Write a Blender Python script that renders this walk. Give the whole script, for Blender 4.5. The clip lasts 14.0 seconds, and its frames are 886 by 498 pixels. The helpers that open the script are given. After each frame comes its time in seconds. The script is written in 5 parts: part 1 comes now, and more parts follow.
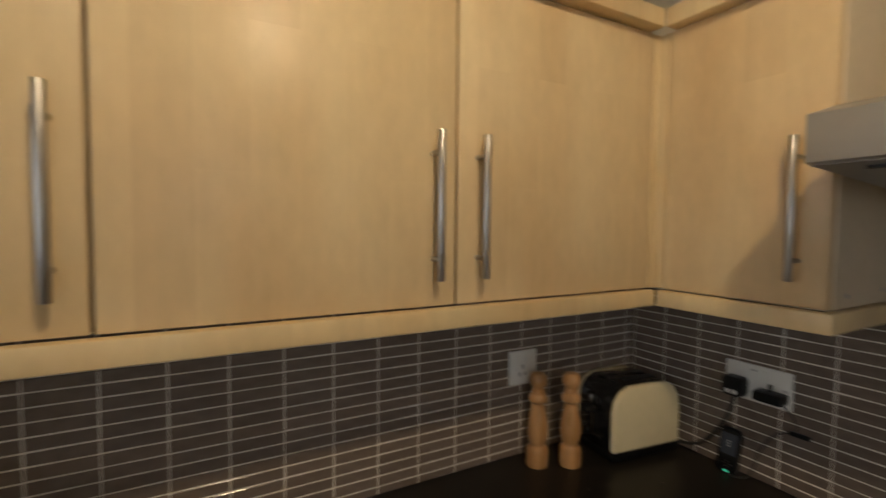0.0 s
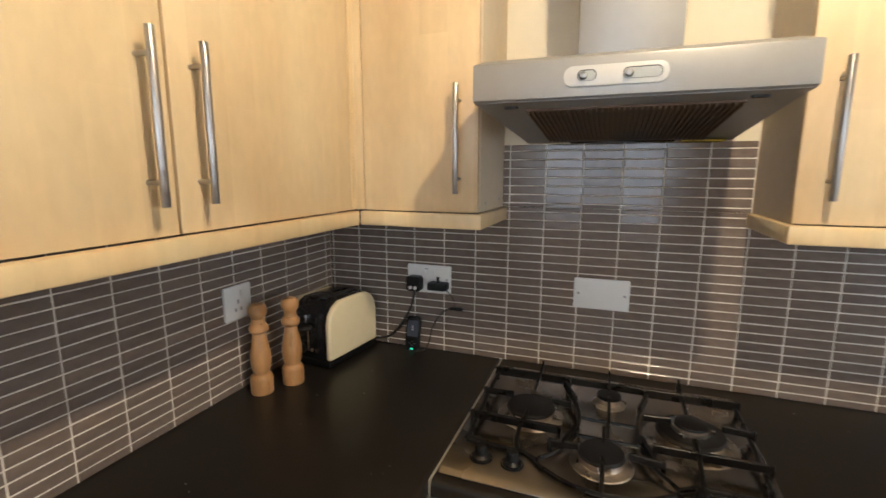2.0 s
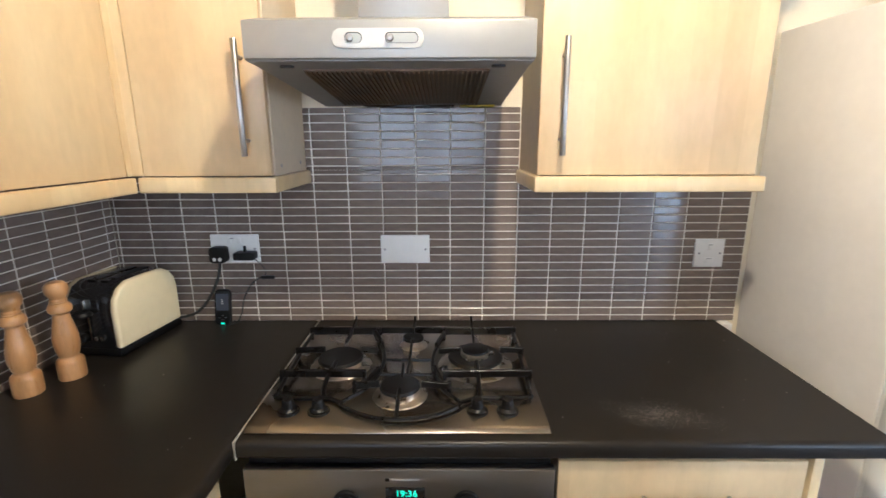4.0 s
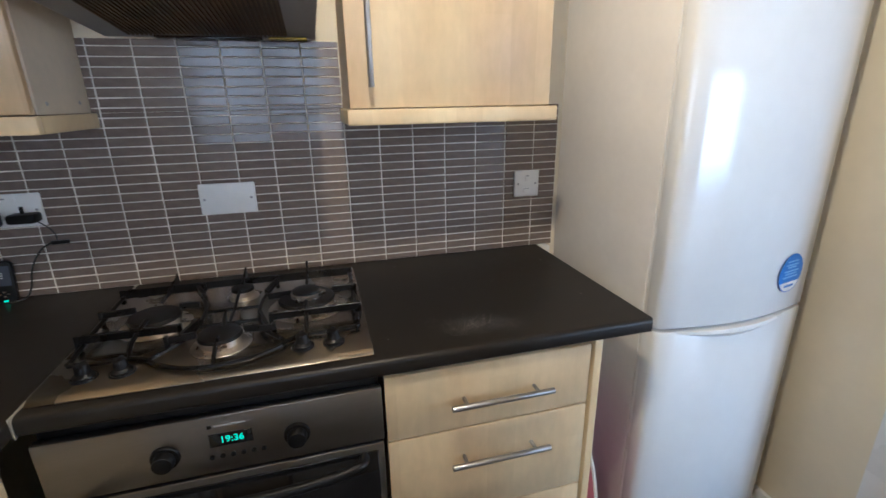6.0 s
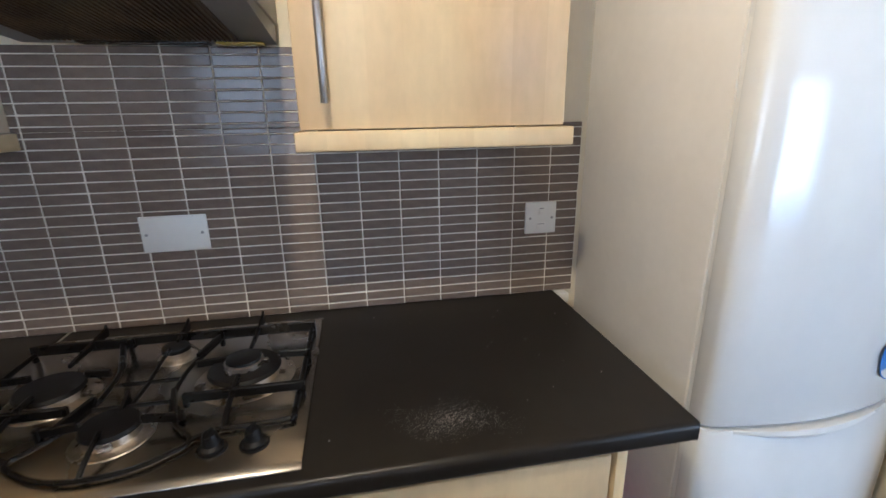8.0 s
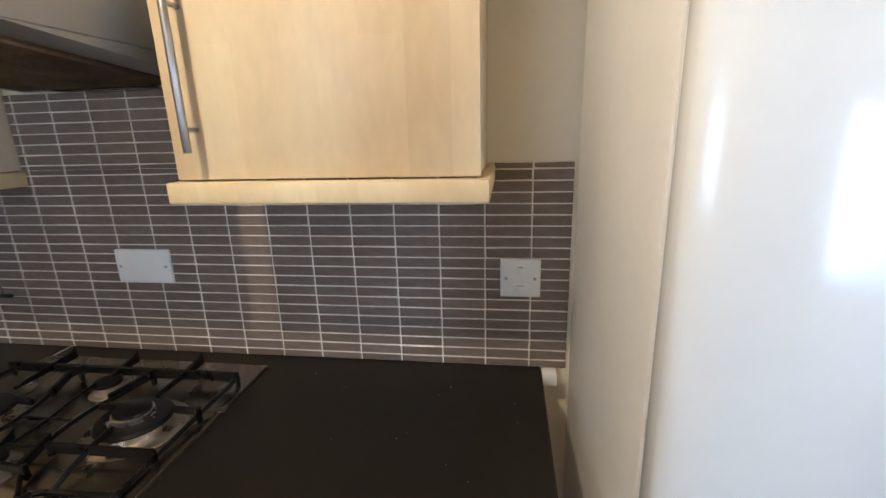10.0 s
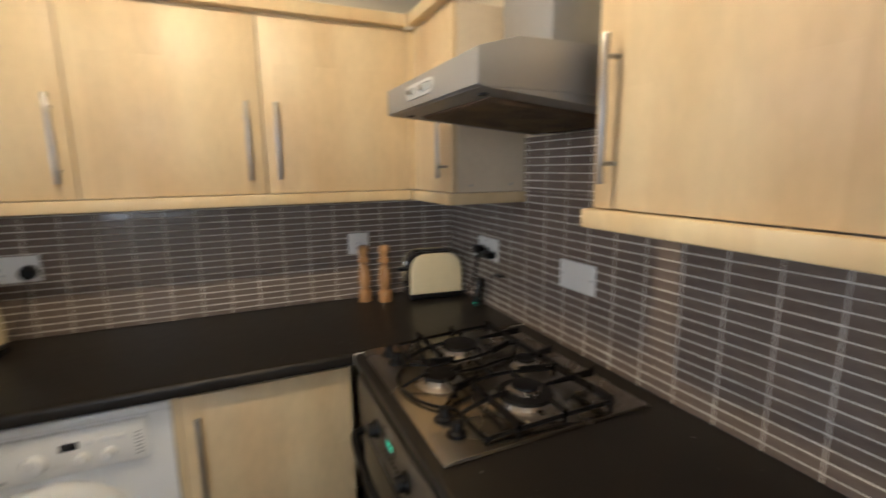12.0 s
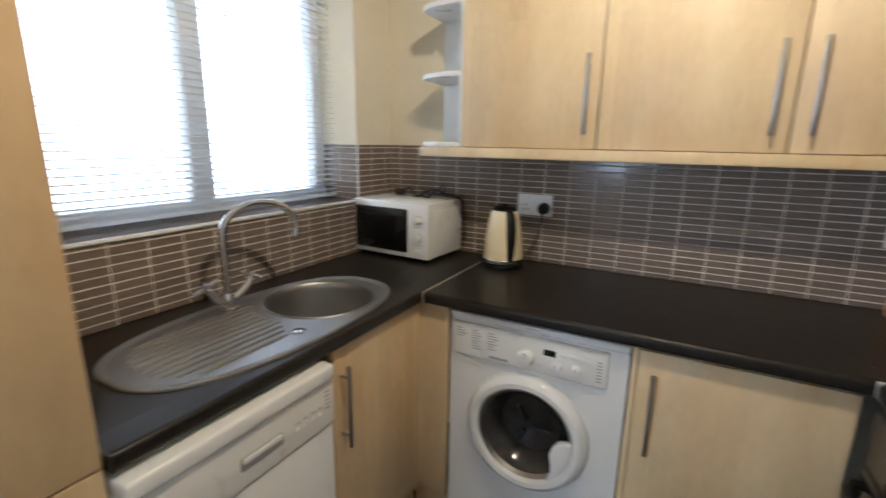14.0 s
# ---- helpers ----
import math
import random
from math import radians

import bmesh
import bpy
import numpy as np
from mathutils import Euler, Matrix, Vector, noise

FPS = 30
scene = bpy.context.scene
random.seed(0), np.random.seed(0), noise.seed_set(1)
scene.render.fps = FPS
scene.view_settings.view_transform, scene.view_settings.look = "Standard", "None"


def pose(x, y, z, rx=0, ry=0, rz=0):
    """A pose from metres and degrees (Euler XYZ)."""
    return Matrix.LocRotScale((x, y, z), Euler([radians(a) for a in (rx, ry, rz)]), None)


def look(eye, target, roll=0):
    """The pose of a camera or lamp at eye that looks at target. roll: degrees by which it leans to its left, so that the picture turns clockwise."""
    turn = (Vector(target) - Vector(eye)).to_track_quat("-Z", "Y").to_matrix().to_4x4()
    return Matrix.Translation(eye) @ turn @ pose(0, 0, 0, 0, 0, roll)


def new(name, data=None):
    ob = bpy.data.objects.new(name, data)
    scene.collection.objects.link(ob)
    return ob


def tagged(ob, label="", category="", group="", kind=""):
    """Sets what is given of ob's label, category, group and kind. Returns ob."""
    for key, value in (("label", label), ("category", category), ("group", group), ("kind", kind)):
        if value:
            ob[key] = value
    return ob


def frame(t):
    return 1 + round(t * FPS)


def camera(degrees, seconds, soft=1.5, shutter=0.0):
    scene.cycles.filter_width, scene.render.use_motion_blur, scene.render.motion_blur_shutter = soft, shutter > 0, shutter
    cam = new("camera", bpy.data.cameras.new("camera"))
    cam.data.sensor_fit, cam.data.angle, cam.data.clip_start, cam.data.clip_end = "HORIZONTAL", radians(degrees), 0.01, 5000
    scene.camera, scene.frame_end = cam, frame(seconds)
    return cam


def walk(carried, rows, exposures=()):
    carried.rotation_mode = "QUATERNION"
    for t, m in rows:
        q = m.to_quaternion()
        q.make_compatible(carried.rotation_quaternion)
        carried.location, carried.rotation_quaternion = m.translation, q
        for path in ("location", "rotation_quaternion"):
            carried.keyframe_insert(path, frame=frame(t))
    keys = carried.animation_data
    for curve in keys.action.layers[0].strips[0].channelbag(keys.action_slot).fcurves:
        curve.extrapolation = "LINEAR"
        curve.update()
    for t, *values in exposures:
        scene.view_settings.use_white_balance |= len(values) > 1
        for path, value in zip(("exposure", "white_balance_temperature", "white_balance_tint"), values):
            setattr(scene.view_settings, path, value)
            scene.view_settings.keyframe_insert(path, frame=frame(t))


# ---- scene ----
cam = camera(88.3, 14.0, shutter=0.5)
PATH = [
    (0, (0.011, 0.025, 1.516), (0.972, 1.776, 1.418), 0.5),
    (0.5, (0.015, 0.05, 1.519), (1.39, 1.493, 1.348), -0.2),
    (1, (-0.019, 0.077, 1.482), (1.594, 1.232, 1.222), 0.3),
    (1.5, (-0.072, 0.091, 1.473), (1.686, 0.984, 1.138), 0.3),
    (2, (-0.111, 0.08, 1.478), (1.74, 0.76, 1.145), 0.1),
    (2.5, (-0.12, 0.07, 1.466), (1.778, 0.549, 1.058), 0.0),
    (3, (-0.121, 0.028, 1.461), (1.807, 0.325, 1.02), -0.1),
    (3.5, (-0.134, 0.0, 1.457), (1.81, 0.132, 1.004), -0.1),
    (4, (-0.147, -0.032, 1.458), (1.8, -0.018, 1.001), -0.2),
    (4.2, (-0.152, -0.045, 1.453), (1.795, -0.066, 0.995), -0.2),
    (6.3, (-0.191, -0.165, 1.394), (1.629, -0.698, 0.758), -1.0),
    (6.5, (-0.18, -0.167, 1.408), (1.637, -0.708, 0.769), -1.0),
    (7, (-0.133, -0.195, 1.413), (1.713, -0.694, 0.826), -0.8),
    (7.5, (-0.046, -0.259, 1.406), (1.829, -0.66, 0.836), -0.7),
    (8, (0.05, -0.342, 1.411), (1.933, -0.688, 0.832), -0.9),
    (8.2, (0.076, -0.374, 1.418), (1.961, -0.701, 0.836), -1.1),
    (10.5, (0.287, -0.875, 1.461), (2.136, -0.268, 0.999), -1.4),
    (11, (0.352, -0.909, 1.449), (2.034, 0.094, 1.044), -1.2),
    (11.3, (0.372, -0.916, 1.465), (1.875, 0.346, 1.075), -1.6),
    (11.5, (0.363, -0.900, 1.453), (1.730, 0.527, 1.130), -1.0),
    (12, (0.316, -0.926, 1.458), (1.12, 0.871, 1.109), -0.7),
    (12.5, (0.319, -0.898, 1.435), (0.554, 1.036, 0.985), -0.4),
    (13, (0.281, -0.852, 1.402), (0.086, 1.086, 0.949), -0.1),
    (13.5, (0.243, -0.838, 1.383), (-0.306, 1.03, 0.926), 0.5),
    (14, (0.202, -0.862, 1.398), (-0.731, 0.847, 0.94), 0.9),
]
EXPOSURES = [
    (0.0, -2.20, 6450, 10), (0.5, -1.93, 6350, 10), (1.0, -1.64, 6150, 10), (1.5, -1.30, 5950, 10), (2.5, -0.90, 5650, 10), (3.0, -0.74, 5450, 10), (4.0, -0.57, 5200, 10),
    (6.5, -1.18, 5000, 10), (8.0, -1.16, 5050, 10), (10.5, -1.10, 5300, 10), (11.0, -1.20, 5300, 10), (11.5, -1.16, 5250, 10), (12.0, -1.38, 5700, 10), (12.5, -1.14, 5650, 10), (13.0, -0.90, 5400, 10), (13.5, -0.94, 5350, 10), (14.0, -1.24, 5200, 10),
]
walk(cam, [(t, look(eye, target, roll)) for t, eye, target, roll in PATH], EXPOSURES)

# ---- light ----
world = bpy.data.worlds.new("world")
scene.world = world
world.use_nodes = True
sky = world.node_tree.nodes.new("ShaderNodeTexSky")
sky.sky_type = "NISHITA"
sky.sun_disc = False
sky.sun_elevation, sky.sun_rotation = radians(35), radians(60)
world.node_tree.links.new(sky.outputs[0], world.node_tree.nodes["Background"].inputs[0])
world.node_tree.nodes["Background"].inputs[1].default_value = 0.06

LAMP_AT = (0.168, -0.222, 2.31)
lamp_data = bpy.data.lights.new("ceiling_lamp_light", "SPOT")
lamp_data.spot_size, lamp_data.spot_blend = radians(168), 0.12
lamp_data.energy, lamp_data.color, lamp_data.shadow_soft_size = 125, (1.0, 0.76, 0.46), 0.030
new("ceiling_lamp_light", lamp_data).location = LAMP_AT

far_data = bpy.data.lights.new("living_room_daylight", "AREA")
far_data.shape, far_data.size, far_data.size_y = "RECTANGLE", 1.25, 1.36
far_data.energy, far_data.color = 45, (1.0, 0.98, 0.95)
new("living_room_daylight", far_data).matrix_world = look((-1.15, -4.48, 1.58), (-0.9, -2.0, 1.40))
# Added fill lamp: cool side light for the fridge front, from an invented opening.
side_data = bpy.data.lights.new("living_room_side_fill", "AREA")
side_data.shape, side_data.size, side_data.size_y = "RECTANGLE", 1.6, 2.0
side_data.energy, side_data.color = 108, (0.62, 0.81, 1.0)
new("living_room_side_fill", side_data).matrix_world = look((-3.50, -3.05, 1.06), (0.6, -1.25, 0.80))


# ---- materials ----
def mat(name, color, rough=0.5, metal=0.0, var=0.06, scale=6.0, stretch=(1, 1, 1), bump=0.0, bump_scale=60.0,
        rvar=0.08, coat=0.0, spec=0.5, per_object=0.0, dark=None):
    """A surface with colour and gloss varied at two scales and a fine relief."""
    m = bpy.data.materials.new(name)
    m.use_nodes = True
    nt, b = m.node_tree, m.node_tree.nodes["Principled BSDF"]
    link = nt.links.new
    co = nt.nodes.new("ShaderNodeTexCoord")
    mp = nt.nodes.new("ShaderNodeMapping")
    mp.inputs["Scale"].default_value = stretch
    link(co.outputs["Object"], mp.inputs[0])
    n1 = nt.nodes.new("ShaderNodeTexNoise")
    n1.inputs["Scale"].default_value, n1.inputs["Detail"].default_value = scale, 5
    n2 = nt.nodes.new("ShaderNodeTexNoise")
    n2.inputs["Scale"].default_value, n2.inputs["Detail"].default_value = scale * 9, 3
    link(mp.outputs[0], n1.inputs[0])
    link(mp.outputs[0], n2.inputs[0])
    add = nt.nodes.new("ShaderNodeMath")
    add.operation = "MULTIPLY_ADD"
    link(n2.outputs[0], add.inputs[0])
    add.inputs[1].default_value = 0.4
    link(n1.outputs[0], add.inputs[2])
    ramp = nt.nodes.new("ShaderNodeValToRGB")
    c = Vector(color)
    lo = Vector(dark) if dark else c * (1 - 2.2 * var)
    hi = c * (1 + var)
    ramp.color_ramp.elements[0].position, ramp.color_ramp.elements[1].position = 0.42, 0.92
    ramp.color_ramp.elements[0].color = (*lo, 1)
    ramp.color_ramp.elements[1].color = (*hi, 1)
    link(add.outputs[0], ramp.inputs[0])
    out = ramp.outputs[0]
    if per_object:
        info = nt.nodes.new("ShaderNodeObjectInfo")
        mr = nt.nodes.new("ShaderNodeMapRange")
        mr.inputs["To Min"].default_value, mr.inputs["To Max"].default_value = 1 - per_object, 1 + per_object
        link(info.outputs["Random"], mr.inputs[0])
        mix = nt.nodes.new("ShaderNodeVectorMath")
        mix.operation = "SCALE"
        link(out, mix.inputs[0])
        link(mr.outputs[0], mix.inputs["Scale"])
        out = mix.outputs[0]
    link(out, b.inputs["Base Color"])
    rr = nt.nodes.new("ShaderNodeMapRange")
    rr.inputs["From Min"].default_value, rr.inputs["From Max"].default_value = 0.3, 0.7
    rr.inputs["To Min"].default_value, rr.inputs["To Max"].default_value = max(0.02, rough - rvar), min(1, rough + rvar)
    link(n1.outputs[0], rr.inputs[0])
    link(rr.outputs[0], b.inputs["Roughness"])
    b.inputs["Metallic"].default_value = metal
    b.inputs["Specular IOR Level"].default_value = spec
    b.inputs["Coat Weight"].default_value = coat
    b.inputs["Coat Roughness"].default_value = 0.08
    if bump:
        n3 = nt.nodes.new("ShaderNodeTexNoise")
        n3.inputs["Scale"].default_value = bump_scale
        link(mp.outputs[0], n3.inputs[0])
        bp = nt.nodes.new("ShaderNodeBump")
        bp.inputs["Strength"].default_value, bp.inputs["Distance"].default_value = bump, 0.002
        link(n3.outputs[0], bp.inputs["Height"])
        link(bp.outputs[0], b.inputs["Normal"])
    return m


def glow(name, color, strength):
    m = bpy.data.materials.new(name)
    m.use_nodes = True
    b = m.node_tree.nodes["Principled BSDF"]
    b.inputs["Base Color"].default_value = (0.01, 0.01, 0.01, 1)
    b.inputs["Emission Color"].default_value = (*color, 1)
    b.inputs["Emission Strength"].default_value = strength
    return m


def pane_glass(name):
    m = bpy.data.materials.new(name)
    m.use_nodes = True
    nt = m.node_tree
    nt.nodes.remove(nt.nodes["Principled BSDF"])
    t = nt.nodes.new("ShaderNodeBsdfTransparent")
    g = nt.nodes.new("ShaderNodeBsdfGlossy")
    g.inputs["Roughness"].default_value = 0.02
    x = nt.nodes.new("ShaderNodeMixShader")
    x.inputs[0].default_value = 0.07
    nt.links.new(t.outputs[0], x.inputs[1])
    nt.links.new(g.outputs[0], x.inputs[2])
    nt.links.new(x.outputs[0], nt.nodes["Material Output"].inputs[0])
    return m


def maple(name, color):
    """Maple-effect laminate: cloudy figure, fine upright grain, a few small flecks."""
    m = mat(name, color, rough=0.41, var=0.075, scale=3.2, stretch=(1.7, 1.7, 0.8), spec=0.45, per_object=0.035)
    nt, b = m.node_tree, m.node_tree.nodes["Principled BSDF"]
    link = nt.links.new
    co = nt.nodes.new("ShaderNodeTexCoord")
    mp = nt.nodes.new("ShaderNodeMapping")
    mp.inputs["Scale"].default_value = (70, 70, 2.4)
    link(co.outputs["Object"], mp.inputs[0])
    fine = nt.nodes.new("ShaderNodeTexNoise")
    fine.inputs["Scale"].default_value, fine.inputs["Detail"].default_value = 1.0, 4
    link(mp.outputs[0], fine.inputs[0])
    mp2 = nt.nodes.new("ShaderNodeMapping")
    mp2.inputs["Scale"].default_value = (9, 9, 3)
    link(co.outputs["Object"], mp2.inputs[0])
    fleck = nt.nodes.new("ShaderNodeTexVoronoi")
    fleck.inputs["Scale"].default_value = 0.8
    link(mp2.outputs[0], fleck.inputs[0])
    fr = nt.nodes.new("ShaderNodeMapRange")
    fr.inputs["From Min"].default_value, fr.inputs["From Max"].default_value = 0.02, 0.16
    fr.inputs["To Min"].default_value, fr.inputs["To Max"].default_value = 0.92, 1.0
    link(fleck.outputs["Distance"], fr.inputs[0])
    gr = nt.nodes.new("ShaderNodeMapRange")
    gr.inputs["From Min"].default_value, gr.inputs["From Max"].default_value = 0.3, 0.7
    gr.inputs["To Min"].default_value, gr.inputs["To Max"].default_value = 0.985, 1.01
    link(fine.outputs[0], gr.inputs[0])
    mul = nt.nodes.new("ShaderNodeMath")
    mul.operation = "MULTIPLY"
    link(fr.outputs[0], mul.inputs[0])
    link(gr.outputs[0], mul.inputs[1])
    src = b.inputs["Base Color"].links[0].from_socket
    sc = nt.nodes.new("ShaderNodeVectorMath")
    sc.operation = "SCALE"
    link(src, sc.inputs[0])
    link(mul.outputs[0], sc.inputs["Scale"])
    sep = nt.nodes.new("ShaderNodeSeparateXYZ")
    link(co.outputs["Object"], sep.inputs[0])
    across = nt.nodes.new("ShaderNodeMath")
    link(sep.outputs[0], across.inputs[0])
    link(sep.outputs[1], across.inputs[1])
    along = nt.nodes.new("ShaderNodeCombineXYZ")
    link(sep.outputs[2], along.inputs[0])
    link(across.outputs[0], along.inputs[1])
    stave = nt.nodes.new("ShaderNodeTexBrick")
    stave.inputs["Scale"].default_value, stave.inputs["Mortar Size"].default_value = 1.0, 0.0
    stave.inputs["Brick Width"].default_value, stave.inputs["Row Height"].default_value = 0.41, 0.068
    stave.inputs["Color1"].default_value, stave.inputs["Color2"].default_value = (0.955, 0.94, 0.93, 1), (1.035, 1.04, 1.04, 1)
    link(along.outputs[0], stave.inputs[0])
    cloud = nt.nodes.new("ShaderNodeTexNoise")
    cloud.inputs["Scale"].default_value, cloud.inputs["Detail"].default_value = 0.55, 3
    link(mp2.outputs[0], cloud.inputs[0])
    tint = nt.nodes.new("ShaderNodeValToRGB")
    tint.color_ramp.elements[0].position, tint.color_ramp.elements[1].position = 0.34, 0.60
    tint.color_ramp.elements[0].color, tint.color_ramp.elements[1].color = (0.95, 0.87, 0.80, 1), (1.01, 1.01, 1.01, 1)
    link(cloud.outputs[0], tint.inputs[0])
    warm = nt.nodes.new("ShaderNodeVectorMath")
    warm.operation = "MULTIPLY"
    link(stave.outputs[0], warm.inputs[0])
    link(tint.outputs[0], warm.inputs[1])
    both = nt.nodes.new("ShaderNodeVectorMath")
    both.operation = "MULTIPLY"
    link(sc.outputs[0], both.inputs[0])
    link(warm.outputs[0], both.inputs[1])
    link(both.outputs[0], b.inputs["Base Color"])
    return m


M_MAPLE = maple("maple_laminate", (0.66, 0.525, 0.32))
M_MAPLE_TRIM = maple("maple_trim", (0.70, 0.565, 0.335))
M_CARCASS = mat("carcass_edge", (0.62, 0.52, 0.38), 0.5, var=0.05)
M_STEEL = mat("brushed_steel", (0.38, 0.37, 0.36), 0.35, metal=1.0, var=0.04, scale=40, rvar=0.04)
M_HOB = mat("hob_steel", (0.33, 0.298, 0.258), 0.27, metal=1.0, var=0.04, scale=4, rvar=0.03)
M_OVEN = mat("oven_steel", (0.26, 0.245, 0.23), 0.36, metal=1.0, var=0.04, scale=6, stretch=(1, 1, 8), rvar=0.05)
M_SINK = mat("sink_steel", (0.37, 0.365, 0.36), 0.40, metal=1.0, var=0.05, scale=7, rvar=0.05, bump=0.01, bump_scale=120)
M_CHROME = mat("chrome", (0.66, 0.66, 0.67), 0.14, metal=1.0, var=0.03, rvar=0.03)
M_HOOD = mat("hood_silver_paint", (0.32, 0.315, 0.305), 0.42, metal=0.35, var=0.04, scale=4, bump=0.03, bump_scale=300)
M_PLATE = mat("pale_grey_plastic", (0.52, 0.52, 0.51), 0.35, var=0.04, scale=12)
M_SLOT = mat("worn_grey_plastic", (0.36, 0.38, 0.38), 0.45, var=0.06, scale=30)
M_SMOKY = mat("smoky_glass", (0.045, 0.042, 0.038), 0.10, var=0.3, scale=9, rvar=0.04)
M_RIB = mat("greasy_metal_rib", (0.17, 0.115, 0.066), 0.55, metal=0.2, var=0.35, dark=(0.035, 0.022, 0.013), scale=11, bump=0.3, bump_scale=160)
M_FILTER = mat("greasy_filter", (0.13, 0.085, 0.05), 0.55, metal=0.4, var=0.3, scale=9, bump=0.3, bump_scale=180)
M_TOP = mat("black_worktop", (0.0160, 0.0133, 0.0111), 0.35, var=0.08, scale=24, rvar=0.02, spec=0.32, bump=0.03, bump_scale=260)
M_EDGE = mat("laminate_edging", (0.020, 0.016, 0.013), 0.45, var=0.1, scale=20)
M_TILE = mat("slate_grey_tile", (0.185, 0.146, 0.122), 0.15, var=0.10, scale=30, bump=0.16, bump_scale=34, rvar=0.05, per_object=0.08, spec=0.42)
M_GROUT = mat("pale_grout", (0.74, 0.69, 0.61), 0.85, var=0.10, scale=12, bump=0.3, bump_scale=200)
M_PAINT = mat("cream_wall_paint", (0.76, 0.69, 0.54), 0.75, var=0.03, scale=3, bump=0.12, bump_scale=140)
M_CEIL = mat("white_ceiling_paint", (0.80, 0.78, 0.73), 0.85, var=0.03, scale=3, bump=0.1, bump_scale=120)
M_FLOOR = mat("dark_floor_vinyl", (0.060, 0.042, 0.032), 0.42, var=0.25, scale=6, stretch=(1, 6, 1), bump=0.1)
M_WHITE = mat("white_enamel", (0.80, 0.81, 0.81), 0.16, var=0.02, scale=3, rvar=0.03, coat=0.6)
M_WHITE_SIDE = mat("white_textured_side", (0.74, 0.71, 0.66), 0.45, var=0.03, scale=5, bump=0.10, bump_scale=300)
M_PLASTIC_W = mat("white_plastic", (0.78, 0.78, 0.76), 0.32, var=0.02, scale=8)
M_GREYMARK = mat("grey_print", (0.36, 0.36, 0.37), 0.6, var=0.02)
M_UPVC = mat("white_window_frame", (0.82, 0.83, 0.84), 0.3, var=0.02)
M_SLAT = mat("white_blind_slat", (0.82, 0.84, 0.86), 0.45, var=0.02, scale=5)
_nt = M_SLAT.node_tree
_tr = _nt.nodes.new("ShaderNodeBsdfTranslucent")
_tr.inputs[0].default_value = (0.85, 0.88, 0.9, 1)
_mx = _nt.nodes.new("ShaderNodeMixShader")
_mx.inputs[0].default_value = 0.75
_nt.links.new(_nt.nodes["Principled BSDF"].outputs[0], _mx.inputs[1])
_nt.links.new(_tr.outputs[0], _mx.inputs[2])
_nt.links.new(_mx.outputs[0], _nt.nodes["Material Output"].inputs[0])
M_CREAM = mat("cream_enamel", (0.80, 0.69, 0.44), 0.22, var=0.03, scale=5, rvar=0.05, coat=0.3)
M_BLACK = mat("black_plastic", (0.0055, 0.0055, 0.006), 0.40, var=0.12, scale=14, rvar=0.05, spec=0.25)
M_GLOSS = mat("gloss_black_enamel", (0.008, 0.008, 0.009), 0.10, var=0.1, scale=9, rvar=0.03, coat=0.5)
M_IRON = mat("black_enamelled_iron", (0.005, 0.0045, 0.0045), 0.30, var=0.1, scale=25, rvar=0.06, spec=0.22)
M_CAP = mat("burner_cap", (0.006, 0.0056, 0.006), 0.36, var=0.1, scale=30, rvar=0.05, spec=0.25)
M_ALU = mat("burner_alloy", (0.62, 0.56, 0.49), 0.30, metal=1.0, var=0.2, scale=26)
M_DARKGLASS = mat("dark_glass", (0.010, 0.010, 0.011), 0.06, var=0.05, rvar=0.02)
M_BEECH = mat("turned_beech", (0.46, 0.245, 0.095), 0.32, var=0.12, scale=14, stretch=(3, 3, 0.5), rvar=0.06)
M_RUBBER = mat("black_rubber", (0.012, 0.012, 0.012), 0.55, var=0.1)
M_BLUE = mat("blue_sticker", (0.02, 0.16, 0.52), 0.35, var=0.05)
M_PALEBLUE = mat("pale_blue_print", (0.22, 0.44, 0.72), 0.4, var=0.05)
M_STRIP = mat("aluminium_strip", (0.62, 0.58, 0.50), 0.42, metal=0.7, var=0.1, scale=10)
M_SILL = mat("dark_sill_tile", (0.075, 0.060, 0.050), 0.62, spec=0.3, var=0.15, scale=14, bump=0.05)
M_DUST = mat("flour_dust", (0.26, 0.238, 0.21), 0.9, var=0.3, scale=80)
M_GREEN = glow("green_digits", (0.10, 1.0, 0.55), 2.3)
M_SKYGLOW = glow("overcast_daylight", (0.92, 0.965, 1.0), 16.0)
M_PANE = pane_glass("window_glass")
M_DRUM = mat("drum_steel", (0.035, 0.035, 0.036), 0.5, metal=0.6, var=0.2)
M_PINK = mat("pink_melamine", (0.55, 0.16, 0.22), 0.35, var=0.1)

# ---- building helpers ----
BASE = {}


def thing(name, at, label, category, group="", rz=0.0):
    ob = new(name)
    ob.empty_display_size = 0.05
    m = pose(*at, 0, 0, rz)
    ob.matrix_basis = m
    BASE[ob.name] = m.inverted()
    return tagged(ob, label, category, group)


def link_mesh(name, bm, material, smooth=35):
    me = bpy.data.meshes.new(name)
    bmesh.ops.recalc_face_normals(bm, faces=bm.faces)
    for f in bm.faces:
        f.smooth = True
    for e in bm.edges:
        e.smooth = len(e.link_faces) == 2 and e.calc_face_angle(0) < radians(smooth)
    bm.to_mesh(me)
    bm.free()
    me.materials.append(material)
    return me


def part(name, bm, material, parent, label="", local=False):
    """Links a bmesh as one mesh object under a thing or a part; world coordinates unless local."""
    inv = BASE.get(parent.name)
    if inv is not None and not local:
        bm.transform(inv)
    ob = new(name, link_mesh(name, bm, material))
    ob.parent = parent
    if inv is not None:
        BASE[ob.name] = inv
    return tagged(ob, label)


